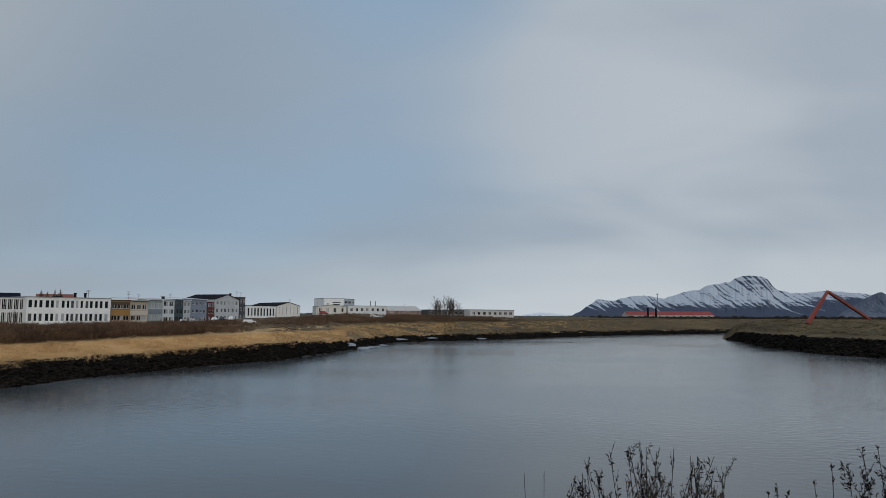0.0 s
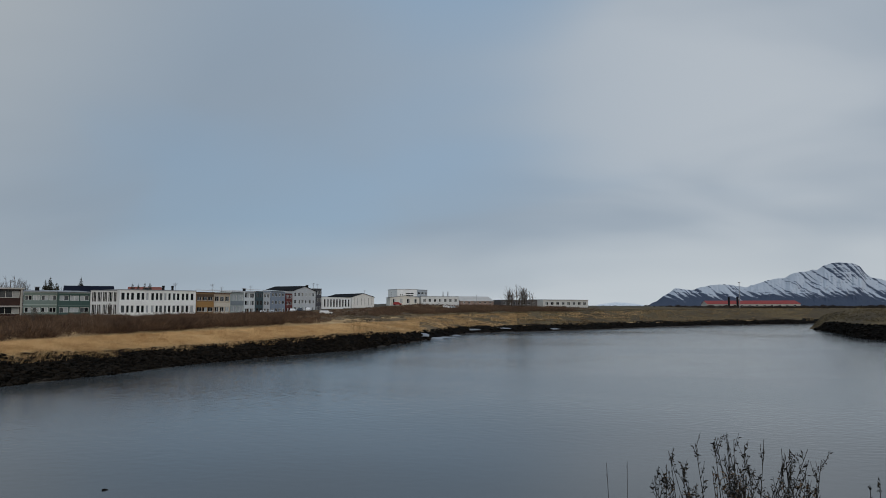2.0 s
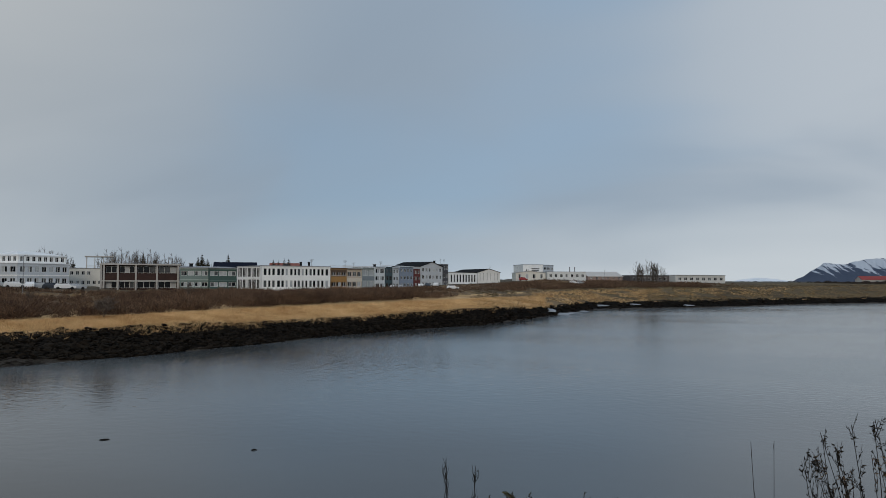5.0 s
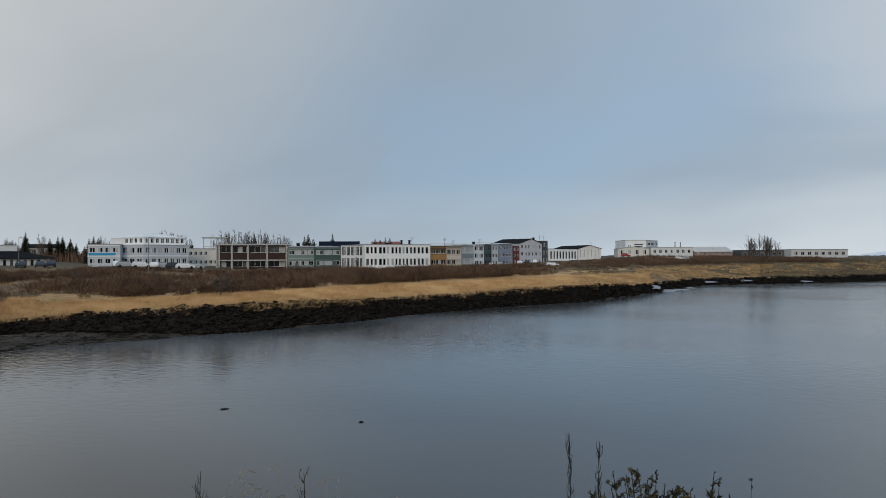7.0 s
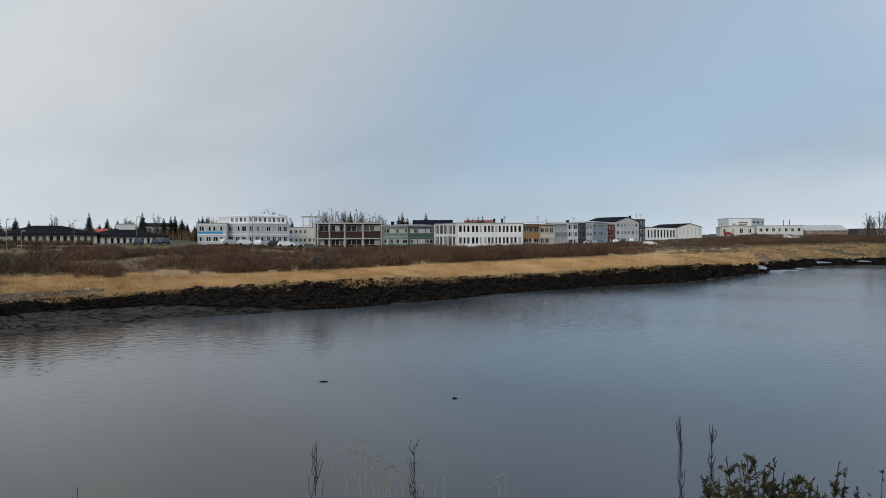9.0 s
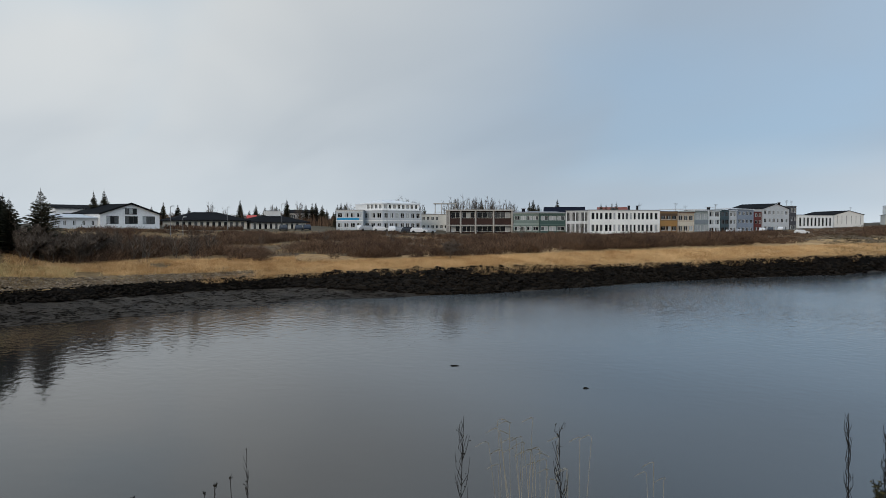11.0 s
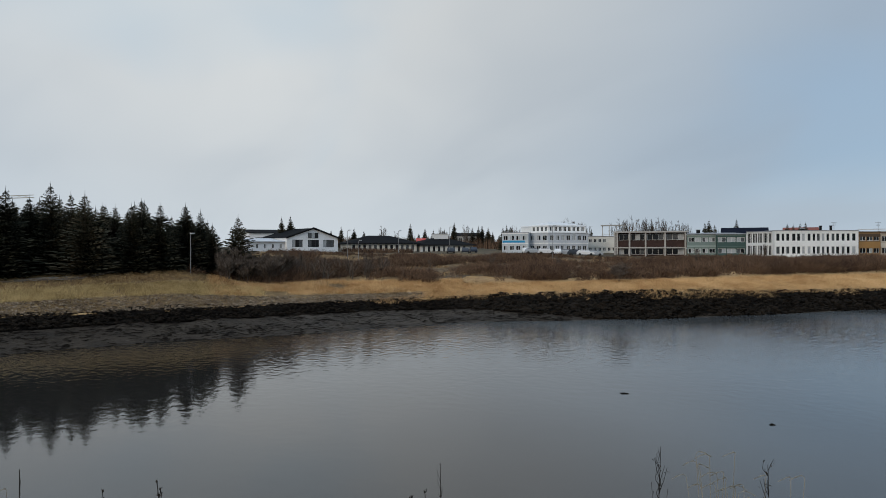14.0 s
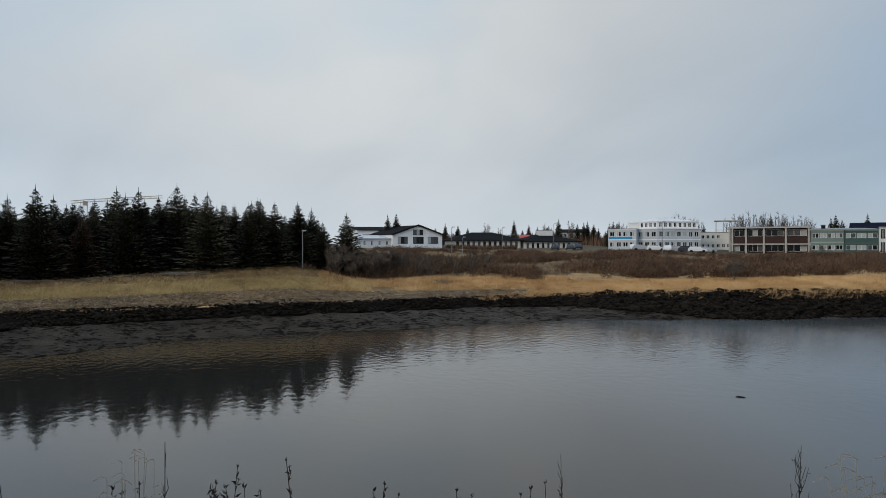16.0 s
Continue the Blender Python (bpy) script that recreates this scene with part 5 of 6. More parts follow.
def street_lamp(az, d, h, label="slim grey steel lamp post", arm=0.8, z=None):
    ob = thing("street_lamp", Matrix.Translation(P(az, d, (height(az, d) if z is None else z) - 0.05)) @ Matrix.Rotation(radians(az + 60), 4, "Z"), label, "street lamp", "lamp posts")
    part("pole", rod_mesh(bmesh.new(), (0, 0, -0.3), (0, 0, h), 0.06, 0.045), M_STEEL, ob)
    part("arm", rod_mesh(bmesh.new(), (0, 0, h - 0.05), (arm, 0, h + 0.12), 0.05, 0.04), M_STEEL, ob)
    part("lamp_head", boxes((arm - 0.35, -0.16, h + 0.06, arm + 0.35, 0.16, h + 0.2)), M_LAMP, ob)


street_lamp(76.33, 101, 5.5, "path lamp post before the spruces", 0.45)
for az, d, h in ((64.16, 150, 6.0), (63.29, 140, 4.4), (55.82, 170, 6.4), (47.4, 150, 7.4), (60.0, 172, 5.5), (10.2, 338, 6.5), (3.2, 372, 6.0)):
    street_lamp(az, d, h)


def mast():
    ob = thing("mast", Matrix.Translation(P(-17.1, 600, 8.5)), "tall thin lattice mast with a lamp ring", "mast")
    part("pole", rod_mesh(bmesh.new(), (0, 0, 0), (0, 0, 20.5), 0.35, 0.2), M_STEEL, ob)
    part("lamp_ring", rod_mesh(bmesh.new(), (0, 0, 19.6), (0, 0, 20.4), 0.9, 0.9, 12), M_LAMP, ob)


mast()
for az in (-16.35, -16.95):
    ob = thing("chimney", Matrix.Translation(P(az, 790, 8.8)), "dark factory flue beside the red-roofed hall", "chimney", "flues by the long hall")
    part("stack", rod_mesh(bmesh.new(), (0, 0, 0), (0, 0, 10.5), 1.2, 1.0), M_ROOF_DARK, ob)
    part("rim", rod_mesh(bmesh.new(), (0, 0, 10.3), (0, 0, 11.0), 1.25, 1.25), M_ROOF_DARK, ob)

# red angular arch on the far spit
M_RED = material("red_oxide_paint", [(0.16, 0.025, 0.016), (0.25, 0.045, 0.028), (0.32, 0.07, 0.045)], scale=0.3, rough=0.55)


def arch_sculpture():
    foot_z = 7.6
    a, top, c = Vector((115.4, 221.2, foot_z)), Vector((123.2, 223.2, 17.6)), Vector((143.0, 231.8, foot_z))
    ob = thing("arch_sculpture", Matrix.Translation(a), "angular red steel arch of two leaning beams", "sculpture")
    for p, q, w in ((a, top, 0.56), (top, c, 0.5)):
        d = (q - p).normalized()
        s = d.cross(Vector((0, 0, 1))).normalized()
        n = s.cross(d)
        bm = bmesh.new()
        rows = []
        for e, f in ((p - d * 0.2, 1.25 if p is a else 0.9), (q + d * 0.3, 0.8 if p is a else 1.0)):
            rows.append([bm.verts.new(e - a + s * (x * w * f) + n * (y * w * f * 0.6)) for x, y in ((-1, -1), (1, -1), (1, 1), (-1, 1))])
        bm.faces.new(rows[0][::-1]), bm.faces.new(rows[1])
        for i in range(4):
            j = (i + 1) % 4
            bm.faces.new((rows[0][i], rows[0][j], rows[1][j], rows[1][i]))
        bmesh.ops.recalc_face_normals(bm, faces=bm.faces[:])
        part("beam", bm, M_RED, ob)


arch_sculpture()


def tower_crane():
    ob = thing("tower_crane", Matrix.Translation(P(92.0, 300, 9.0)) @ Matrix.Rotation(radians(90 + 0.5), 4, "Z"), "pale yellow tower crane far behind the spruces", "crane")
    m = paint("crane_paint", (0.42, 0.36, 0.26), 0.6)
    def lattice(a, b, w, step):
        bm = bmesh.new()
        a, b = Vector(a), Vector(b)
        d = (b - a).normalized()
        s = d.cross(Vector((0, 1, 0))).normalized() if abs(d.y) < 0.9 else Vector((0, 0, 1))
        t = d.cross(s)
        n = int((b - a).length / step)
        cs = [s * x * w + t * y * w for x, y in ((-1, -1), (1, -1), (1, 1), (-1, 1))]
        for c in cs:
            rod_mesh(bm, a + c, b + c, 0.09, 0.09, 4)
        for i in range(n):
            p, q = a + d * i * step, a + d * (i + 1) * step
            for j in range(4):
                rod_mesh(bm, p + cs[j], q + cs[(j + 1) % 4], 0.05, 0.05, 3)
        return bm
    part("mast", lattice((0, 0, -1), (0, 0, 17.5), 0.75, 1.8), m, ob)
    part("jib", lattice((0, 0, 17.6), (27.5, 0, 20.0), 0.45, 2.0), m, ob)
    part("counter_jib", lattice((0, 0, 17.6), (-5.0, 0, 17.0), 0.45, 2.0), m, ob)
    part("cab", boxes((-0.8, -2.0, 15.8, 0.8, -0.8, 17.4)), m, ob)


tower_crane()


def canopy():
    m, wd = facade_frame(43.48, 214, 41.69, 214, 12.0)
    ob = thing("roof_canopy", m, "open flat canopy frame on posts above a rooftop", "canopy")
    part("deck", boxes((-0.3, 0, 4.0, wd + 0.3, 5, 4.25)), M_CONCRETE, ob)
    for x in (0.2, wd * 0.33, wd * 0.66, wd - 0.2):
        for y in (0.3, 4.7):
            part("post", boxes((x - 0.09, y - 0.09, -5.5, x + 0.09, y + 0.09, 4.0)), M_CONCRETE, ob)
    part("rail", boxes((0, 0.1, 1.4, wd, 0.2, 1.55)), M_CONCRETE, ob)


canopy()
building("house", 34.5, 205, 31.3, 205, 9.2, 4.0, 11, (0.62, 0.62, 0.6), 1, [], "house with a broad dark blue roof behind the row", roof="gable_side", gable=1.5, roof_mat=paint("navy_roof", (0.01, 0.013, 0.024), 0.9, spec=0.02))
building("house", 30.25, 206, 28.0, 206, 9.2, 4.3, 11, (0.55, 0.36, 0.12), 1, [], "yellow house with a rusty red roof behind the row", roof="gable_side", gable=1.1, roof_mat=paint("rust_roof", (0.22, 0.06, 0.04), 0.6))
building("house", 58.45, 215, 57.8, 215, 8.2, 2.6, 9, (0.3, 0.28, 0.26), 1, [], "house with a vivid red roof between the pavilions", roof="gable_side", gable=1.5, roof_mat=paint("vivid_red_roof", (0.5, 0.06, 0.05), 0.5))
for az, d in ((27.85, 190), (27.2, 190.5)):
    ob = thing("flue", Matrix.Translation(P(az, d, 13.1)), "short black flue on a flat roof", "flue", "roof flues")
    part("pipe", rod_mesh(bmesh.new(), (0, 0, 0), (0, 0, 1.3), 0.3, 0.3), M_ROOF_DARK, ob)
    part("cap", rod_mesh(bmesh.new(), (0, 0, 1.25), (0, 0, 1.45), 0.4, 0.35), M_ROOF_DARK, ob)
for az in (5.95, 5.55):
    ob = thing("flue", Matrix.Translation(P(az, 358, 14.4)), "slim steel flue on the warehouse roof", "flue", "roof flues")
    part("pipe", rod_mesh(bmesh.new(), (0, 0, 0), (0, 0, 2.6), 0.25, 0.2), M_STEEL, ob)
    part("cap", rod_mesh(bmesh.new(), (0, 0, 2.5), (0, 0, 2.7), 0.32, 0.3), M_STEEL, ob)
for az, d, z, h in ((27.0, 192, 13.2, 2.2), (24.3, 203, 13.0, 2.6), (23.6, 210, 13.0, 2.0), (21.4, 232, 14.2, 1.8), (16.5, 284, 16.2, 2.6), (16.2, 286, 16.4, 2.2), (12.4, 330, 14.6, 2.5)):
    ob = thing("roof_antenna", Matrix.Translation(P(az, d, z)) @ Matrix.Rotation(radians(az), 4, "Z"), "thin television antenna on a flat roof", "antenna", "roof antennas")
    part("pole", rod_mesh(bmesh.new(), (0, 0, -0.6), (0, 0, h), 0.06, 0.05, 6), M_STEEL, ob)
    for q in (0.95, 0.8, 0.66):
        part("crossbar", rod_mesh(bmesh.new(), (-0.6 * q, 0, h * q), (0.6 * q, 0, h * q), 0.035, 0.035, 5), M_STEEL, ob)
for az, d, z in ((18.05, 276, 15.6), (17.0, 282, 17.0), (21.9, 231, 14.2), (29.0, 195, 13.2), (36.2, 190, 13.0)):
    ob = thing("roof_vent", Matrix.Translation(P(az, d, z)) @ Matrix.Rotation(radians(az), 4, "Z"), "small dark vent box on a roof", "vent", "roof vents")
    part("housing", boxes((-0.45, -0.45, -0.9, 0.45, 0.45, 0.8)), M_ROOF_DARK, ob)
    part("cap", boxes((-0.6, -0.6, 0.8, 0.6, 0.6, 0.95)), M_ROOF_GREY, ob)
rm, rw = facade_frame(57.0, 196, 55.9, 197, 11.9)
ob = thing("roof_box", rm, "white plant box standing on the pavilion roof", "roof box")
part("housing", boxes((0, 0, 0.0, rw, 3, 1.35)), M_FRAME_W, ob)
part("lid", boxes((-0.1, -0.1, 1.35, rw + 0.1, 3.1, 1.5)), M_ROOF_GREY, ob)


# ---- parked cars ----
M_TYRE = paint("tyre_rubber", (0.02, 0.02, 0.02), 0.9)
CARP = {c: material("car_paint", [tuple(v * 0.92 for v in c), c, c], rough=0.25, spec=0.5, bump=0, scale=0.5) for c in ((0.7, 0.7, 0.7), (0.35, 0.37, 0.39), (0.03, 0.035, 0.045), (0.3, 0.03, 0.03), (0.02, 0.028, 0.045))}


def car(az, d, col, turn, label, z=None, tall=1.0):
    ob = thing("car", Matrix.Translation(P(az, d, height(az, d) if z is None else z)) @ Matrix.Rotation(radians(turn), 4, "Z"), label, "car", "parked cars")
    def loft(pts, half, taper):
        bm = bmesh.new()
        side = [[bm.verts.new((x, s * half * (taper if z > 0.95 else 1), z * tall)) for x, z in pts] for s in (-1, 1)]
        bm.faces.new(side[0]), bm.faces.new(side[1][::-1])
        for i in range(len(pts)):
            j = (i + 1) % len(pts)
            bm.faces.new((side[0][j], side[0][i], side[1][i], side[1][j]))
        return bm
    body = part("body", loft([(-2.15, 0.3), (2.1, 0.3), (2.2, 0.55), (2.05, 0.8), (1.1, 0.92), (0.55, 1.4), (-1.5, 1.45), (-2.05, 0.95), (-2.2, 0.6)], 0.87, 0.82), CARP[col], ob)
    part("side_window", loft([(0.9, 0.97), (0.48, 1.34), (-1.4, 1.38), (-1.75, 0.97)], 0.885, 0.86), M_GLASS, body)
    for x in (-1.35, 1.35):
        for s in (-1, 1):
            part("wheel", rod_mesh(bmesh.new(), (x, s * 0.72, 0.32), (x, s * 0.9, 0.32), 0.32, 0.32, 12), M_TYRE, ob)


CW, CS, CD, CR, CB = CARP
for az, d, c, turn, lab in [(55.72, 172, CD, 150, "dark hatchback parked at the pavilion"), (54.52, 172, CD, 145, "dark hatchback parked at the pavilion"), (49.56, 174, CW, 140, "white car parked before the clinic"), (48.96, 172.5, CS, 60, "silver car parked before the clinic"), (47.9, 173, CW, 58, "white car parked before the clinic"),
                            (46.91, 172, CW, 130, "white car parked before the clinic"), (46.31, 172, CS, 50, "silver car parked before the clinic"), (45.52, 172, CD, 50, "black car parked before the clinic"), (44.78, 172, CW, 45, "white car parked before the clinic"), (44.1, 173, CS, 48, "silver car parked before the clinic"), (53.87, 178, CB, 150, "dark blue car parked at the pavilion"),
                            (20.43, 222, CW, 110, "white car parked along the street"), (19.76, 232, CS, 110, "silver car parked along the street"), (18.08, 248, CW, 100, "white car parked along the street"), (17.51, 256, CD, 100, "dark car parked along the street"), (16.85, 264, CW, 100, "white car parked along the street"), (15.48, 240, CW, 20, "white car on the grassy slope"), (5.62, 330, CW, 10, "white car on the gravel above the bank"), (5.1, 331, CS, 10, "silver car on the gravel above the bank"), (9.68, 342, CR, 8, "red van standing by the pale shed")]:
    car(az, d, c, turn, lab, tall=1.25 if c == CR else 1.0)


# path and rail before the spruces
def ribbon(name, mat, az0, az1, d_of, half, lift, label):
    verts, faces = [], []
    for i, az in enumerate(np.arange(az0, az1, 0.5)):
        d = d_of(az)
        for s in (-half, half):
            verts.append(P(az, d + s, height(az, d + s) + lift))
        if i:
            k = 2 * i
            faces.append((k - 2, k, k + 1, k - 1))
    return tagged(new(name, pymesh(name, verts, faces, mat)), label, "path", kind="structure")


M_GRAVEL = material("grey_gravel", [(0.08, 0.072, 0.062), (0.13, 0.118, 0.1), (0.18, 0.165, 0.145)], scale=1.5, space="World")
path_d = lambda az: 98.6 + max(0, 84 - az) * 1.15
ribbon("pavement", M_GRAVEL, 75, 104, path_d, 0.9, 0.16, "narrow gravel path along the spruces")
rail = thing("guard_rail", Matrix.Identity(4), "low weathered rail along the path", "rail")
for i, az in enumerate(np.arange(77, 104, 1.5)):
    p, q = (P(a, path_d(a) - 1.6, height(a, path_d(a) - 1.6)) for a in (az, az + 1.5))
    part("post", rod_mesh(bmesh.new(), p - Vector((0, 0, 0.3)), p + Vector((0, 0, 0.55)), 0.06, 0.06, 6), M_BARK, rail)
    part("rail_board", rod_mesh(bmesh.new(), p + Vector((0, 0, 0.5)), q + Vector((0, 0, 0.5)), 0.04, 0.04, 4), M_BARK, rail)

# stones breaking the river's surface
for k, (x, y, sx, sy) in enumerate(((-29.93, 33.11, 0.5, 0.18), (-20.44, 33.39, 0.26, 0.17))):
    ob = new("river_stone", ROCKS[k])
    ob.matrix_world = Matrix.Translation((x, y, 0.02)) @ Matrix.Rotation(0.7, 4, "Z") @ Matrix.Diagonal((sx * 0.8, sy, 0.15, 1))
    tagged(ob, "small dark stone breaking the calm water", "stone", "stones in the river")


# ---- plants on the near bank ----
M_STEM = material("dark_stem", [(0.005, 0.004, 0.003), (0.012, 0.009, 0.006), (0.024, 0.016, 0.011)], scale=12, bump=0.3)
M_LEAF_D = material("withered_leaf", [(0.003, 0.0025, 0.002), (0.008, 0.006, 0.004), (0.028, 0.018, 0.009)], scale=9, bump=0.2, island=0.4)
M_LEAF_G = material("fading_green_leaf", [(0.01, 0.009, 0.004), (0.04, 0.036, 0.012), (0.11, 0.09, 0.028)], scale=7, bump=0.2, island=0.6)
M_LEAF_B = material("brown_withered_leaf", [(0.02, 0.011, 0.006), (0.06, 0.034, 0.018), (0.14, 0.085, 0.045)], scale=9, bump=0.2, island=0.5)
M_HAY = material("pale_dry_grass", [(0.14, 0.13, 0.10), (0.23, 0.215, 0.18), (0.34, 0.32, 0.27)], scale=8, bump=0, island=0.4)


def tube(store, pts, r0, r1, n=5):
    v, f = store
    base = len(v)
    for i, p in enumerate(pts):
        d = (pts[min(i + 1, len(pts) - 1)] - pts[max(i - 1, 0)]).normalized()
        s = d.cross(Vector((0.9, 0.31, 0.2))).normalized()
        t = d.cross(s)
        r = r0 + (r1 - r0) * i / (len(pts) - 1)
        for k in range(n):
            a = 6.283 * k / n
            v.append(p + s * (r * math.cos(a)) + t * (r * math.sin(a)))
    for i in range(len(pts) - 1):
        for k in range(n):
            j = (k + 1) % n
            f.append((base + i * n + k, base + i * n + j, base + (i + 1) * n + j, base + (i + 1) * n + k))


def leaf(store, p, d, size, rng, curl=0.3):
    """A folded, pointed leaf of four faces."""
    v, f = store
    d = d.normalized()
    s = d.cross(Vector((rng.uniform(-1, 1), rng.uniform(-1, 1), rng.uniform(-1, 1)))).normalized()
    n = s.cross(d)
    k = len(v)
    v.extend((p, p + d * size * 0.5 + n * size * 0.06, p + d * size - n * size * curl, p + d * size * 0.42 + s * size * 0.17 + n * size * 0.16, p + d * size * 0.42 - s * size * 0.17 + n * size * 0.16))
    f.extend(((k, k + 1, k + 3), (k + 1, k + 2, k + 3), (k, k + 4, k + 1), (k + 1, k + 4, k + 2)))


def stem_line(rng, a, b, bend, n=7):
    mid = (a + b) / 2 + Vector((rng.uniform(-1, 1), rng.uniform(-1, 1), 0)) * bend
    return [a * (1 - u) ** 2 + mid * 2 * u * (1 - u) + b * u * u + Vector((rng.uniform(-1, 1), rng.uniform(-1, 1), 0)) * 0.006 for u in (i / n for i in range(n + 1))]


def plant(name, foot, tips, label, category, seed, thick=0.006, side=6, side_len=0.16, upright=0.75, leaves=4, leaf_size=0.035, leaf_mat=None, bend=0.1, tipleaf=True, stem_mat=None, crown=0.16):
    """Stems from a foot to each tip, with side shoots and small leaves or buds."""
    rng = random.Random(seed)
    ob = thing(name, Matrix.Translation(foot), label, category, "plants on the near bank")
    for tip in tips:
        st, lv = ([], []), ([], [])
        b = Vector(tip) - foot
        a = Vector((rng.uniform(-0.12, 0.12), rng.uniform(-0.12, 0.12), 0))
        pts = stem_line(rng, a, b, bend)
        tube(st, pts, thick * rng.uniform(0.8, 1.3), thick * 0.3)
        top = (pts[-1] - pts[-2]).normalized()
        for _ in range(side):
            u = 0.985 - crown * rng.random()
            i = min(int(u * 7), 6)
            p = pts[i].lerp(pts[i + 1], u * 7 - i)
            d = (top * upright + Vector((rng.gauss(0, 1), rng.gauss(0, 1), 0)).normalized() * (1 - upright)).normalized()
            length = side_len * rng.uniform(0.5, 1.2) * (1.3 - u * 0.8)
            q = p + d * length
            tube(st, [p, p.lerp(q, 0.5) + Vector((rng.uniform(-1, 1), rng.uniform(-1, 1), 0)) * 0.008, q + Vector((0, 0, length * 0.15))], thick * 0.4, thick * 0.2, 4)
            for _ in range(leaves):
                e = rng.random()
                leaf(lv, p.lerp(q, e), d + Vector((rng.gauss(0, 0.8), rng.gauss(0, 0.8), rng.gauss(-0.2, 0.7))), leaf_size * rng.uniform(0.6, 1.3), rng)
        for _ in range(leaves * 2):
            u = 1 - crown * rng.random()
            i = min(int(u * 7), 6)
            leaf(lv, pts[i].lerp(pts[i + 1], u * 7 - i), top + Vector((rng.gauss(0, 0.9), rng.gauss(0, 0.9), rng.gauss(0, 0.5))), leaf_size * rng.uniform(0.6, 1.2), rng)
        if tipleaf:
            for _ in range(4):
                leaf(lv, pts[-1], top + Vector((rng.gauss(0, 0.5), rng.gauss(0, 0.5), 0.1)), leaf_size * rng.uniform(0.6, 1.1), rng)
        s = new("stem", pymesh("stem", *st, stem_mat or M_STEM))
        s.parent = ob
        if lv[0]:
            o = new("foliage", pymesh("foliage", *lv, leaf_mat or M_LEAF_D))
            o.parent = s
    return ob


def foot_of(x, y):
    az, d = math.degrees(math.atan2(-x, y)), math.hypot(x, y)
    return Vector((x, y, height(az, d) - 0.05))


# tall willow on the lower slope; tips spread over its crown
rng = random.Random(77)
tips = []
for i in range(34):
    u = rng.random()
    az = -9.6 - 12.2 * u
    crest = float(np.interp(u, [0, 0.1, 0.25, 0.4, 0.68, 0.82, 1], [7.36, 7.58, 7.66, 7.78, 7.8, 7.7, 7.64]))
    tips.append(P(az, 6.9 + rng.uniform(-0.3, 0.3), crest - rng.random() ** 1.5 * 0.45))
tips += [P(-10.9, 6.9, 7.68), P(-12.9, 6.9, 7.77), P(-14.4, 6.9, 7.83), P(-15.7, 6.85, 7.83), P(-17.7, 6.9, 7.84), P(-19.4, 6.9, 7.77), P(-20.6, 6.9, 7.78), P(-21.4, 6.9, 7.70)]
plant("willow_shrub", foot_of(1.75, 6.35), tips, "tall willow shrub with thin dark twigs and withered leaves", "shrub", 1, thick=0.008, side=14, side_len=0.28, leaves=6, leaf_size=0.037, bend=0.42, upright=0.66, crown=0.42, tipleaf=False)
rng = random.Random(79)
low = [P(-10.2 - 11.0 * rng.random(), 6.9 + rng.uniform(-0.35, 0.35), 7.28 + 0.3 * rng.random()) for _ in range(20)] + [P(rng.gauss(-15.6, 0.5), 6.9, 7.35 + 0.3 * rng.random()) for _ in range(9)]
plant("willow_shrub", foot_of(1.9, 6.3), low, "low willow shoots with brown withered leaves", "shrub", 21, thick=0.007, side=14, side_len=0.24, leaves=11, leaf_size=0.036, bend=0.3, upright=0.55, crown=0.5, leaf_mat=M_LEAF_B, tipleaf=False)
plant("willow_shrub", foot_of(2.4, 3.9), [P(-29.2, 4.5, 8.22), P(-30.2, 4.5, 8.31), P(-31.0, 4.45, 8.33), P(-31.8, 4.4, 8.3), P(-32.6, 4.5, 8.34), P(-33.5, 4.5, 8.3), P(-34.2, 4.5, 8.36), P(-30.0, 4.5, 8.12)], "leafy willow shrub with dark curled leaves", "shrub", 2, thick=0.005, side=16, side_len=0.16, leaves=6, leaf_size=0.026, upright=0.6)
plant("weed_stalk", foot_of(2.08, 4.4), [P(-24.7, 4.98, 7.97), P(-25.3, 5.0, 7.92), P(-24.1, 5.0, 7.9)], "short dark weed stalks with curled leaves", "weed", 3, side=3, side_len=0.08, leaves=3)
plant("weed_stalk", foot_of(2.35, 4.3), [P(-28.19, 4.97, 8.11), P(-27.2, 4.97, 8.0)], "short dark weed stalks with curled leaves", "weed", 4, side=3, side_len=0.08, leaves=2)
plant("weed_stalk", foot_of(0.66, 5.8), [P(-6.18, 6, 7.73), P(-7.79, 6, 7.73)], "two bare thin stalks rising from the slope", "weed", 5, side=3, side_len=0.1, leaves=0, upright=0.95, tipleaf=False)
plant("sapling", foot_of(-0.8, 2.2), [(-0.80, 2.26, 8.385)], "slender leafless sapling with upright side shoots", "sapling", 6, thick=0.0028, side=30, side_len=0.085, upright=0.8, leaves=3, leaf_size=0.006, bend=0.02, tipleaf=False)
plant("sapling", foot_of(-0.7, 2.22), [(-0.70, 2.28, 8.36)], "slender leafless sapling with upright side shoots", "sapling", 7, thick=0.0028, side=30, side_len=0.075, upright=0.78, leaves=3, leaf_size=0.007, bend=0.02, tipleaf=False)
rng = random.Random(78)
gtips = []
for i in range(30):
    u = rng.random()
    p = Vector((-0.74, 2.27, 0)).lerp(Vector((-0.36, 2.32, 0)), u) + Vector((rng.uniform(-0.05, 0.05), rng.uniform(-0.2, 0.15), 0))
    p.z = float(np.interp(u, [0, 0.15, 0.4, 0.75, 1], [8.19, 8.25, 8.27, 8.28, 8.24])) - rng.random() ** 1.5 * 0.12
    gtips.append(p)
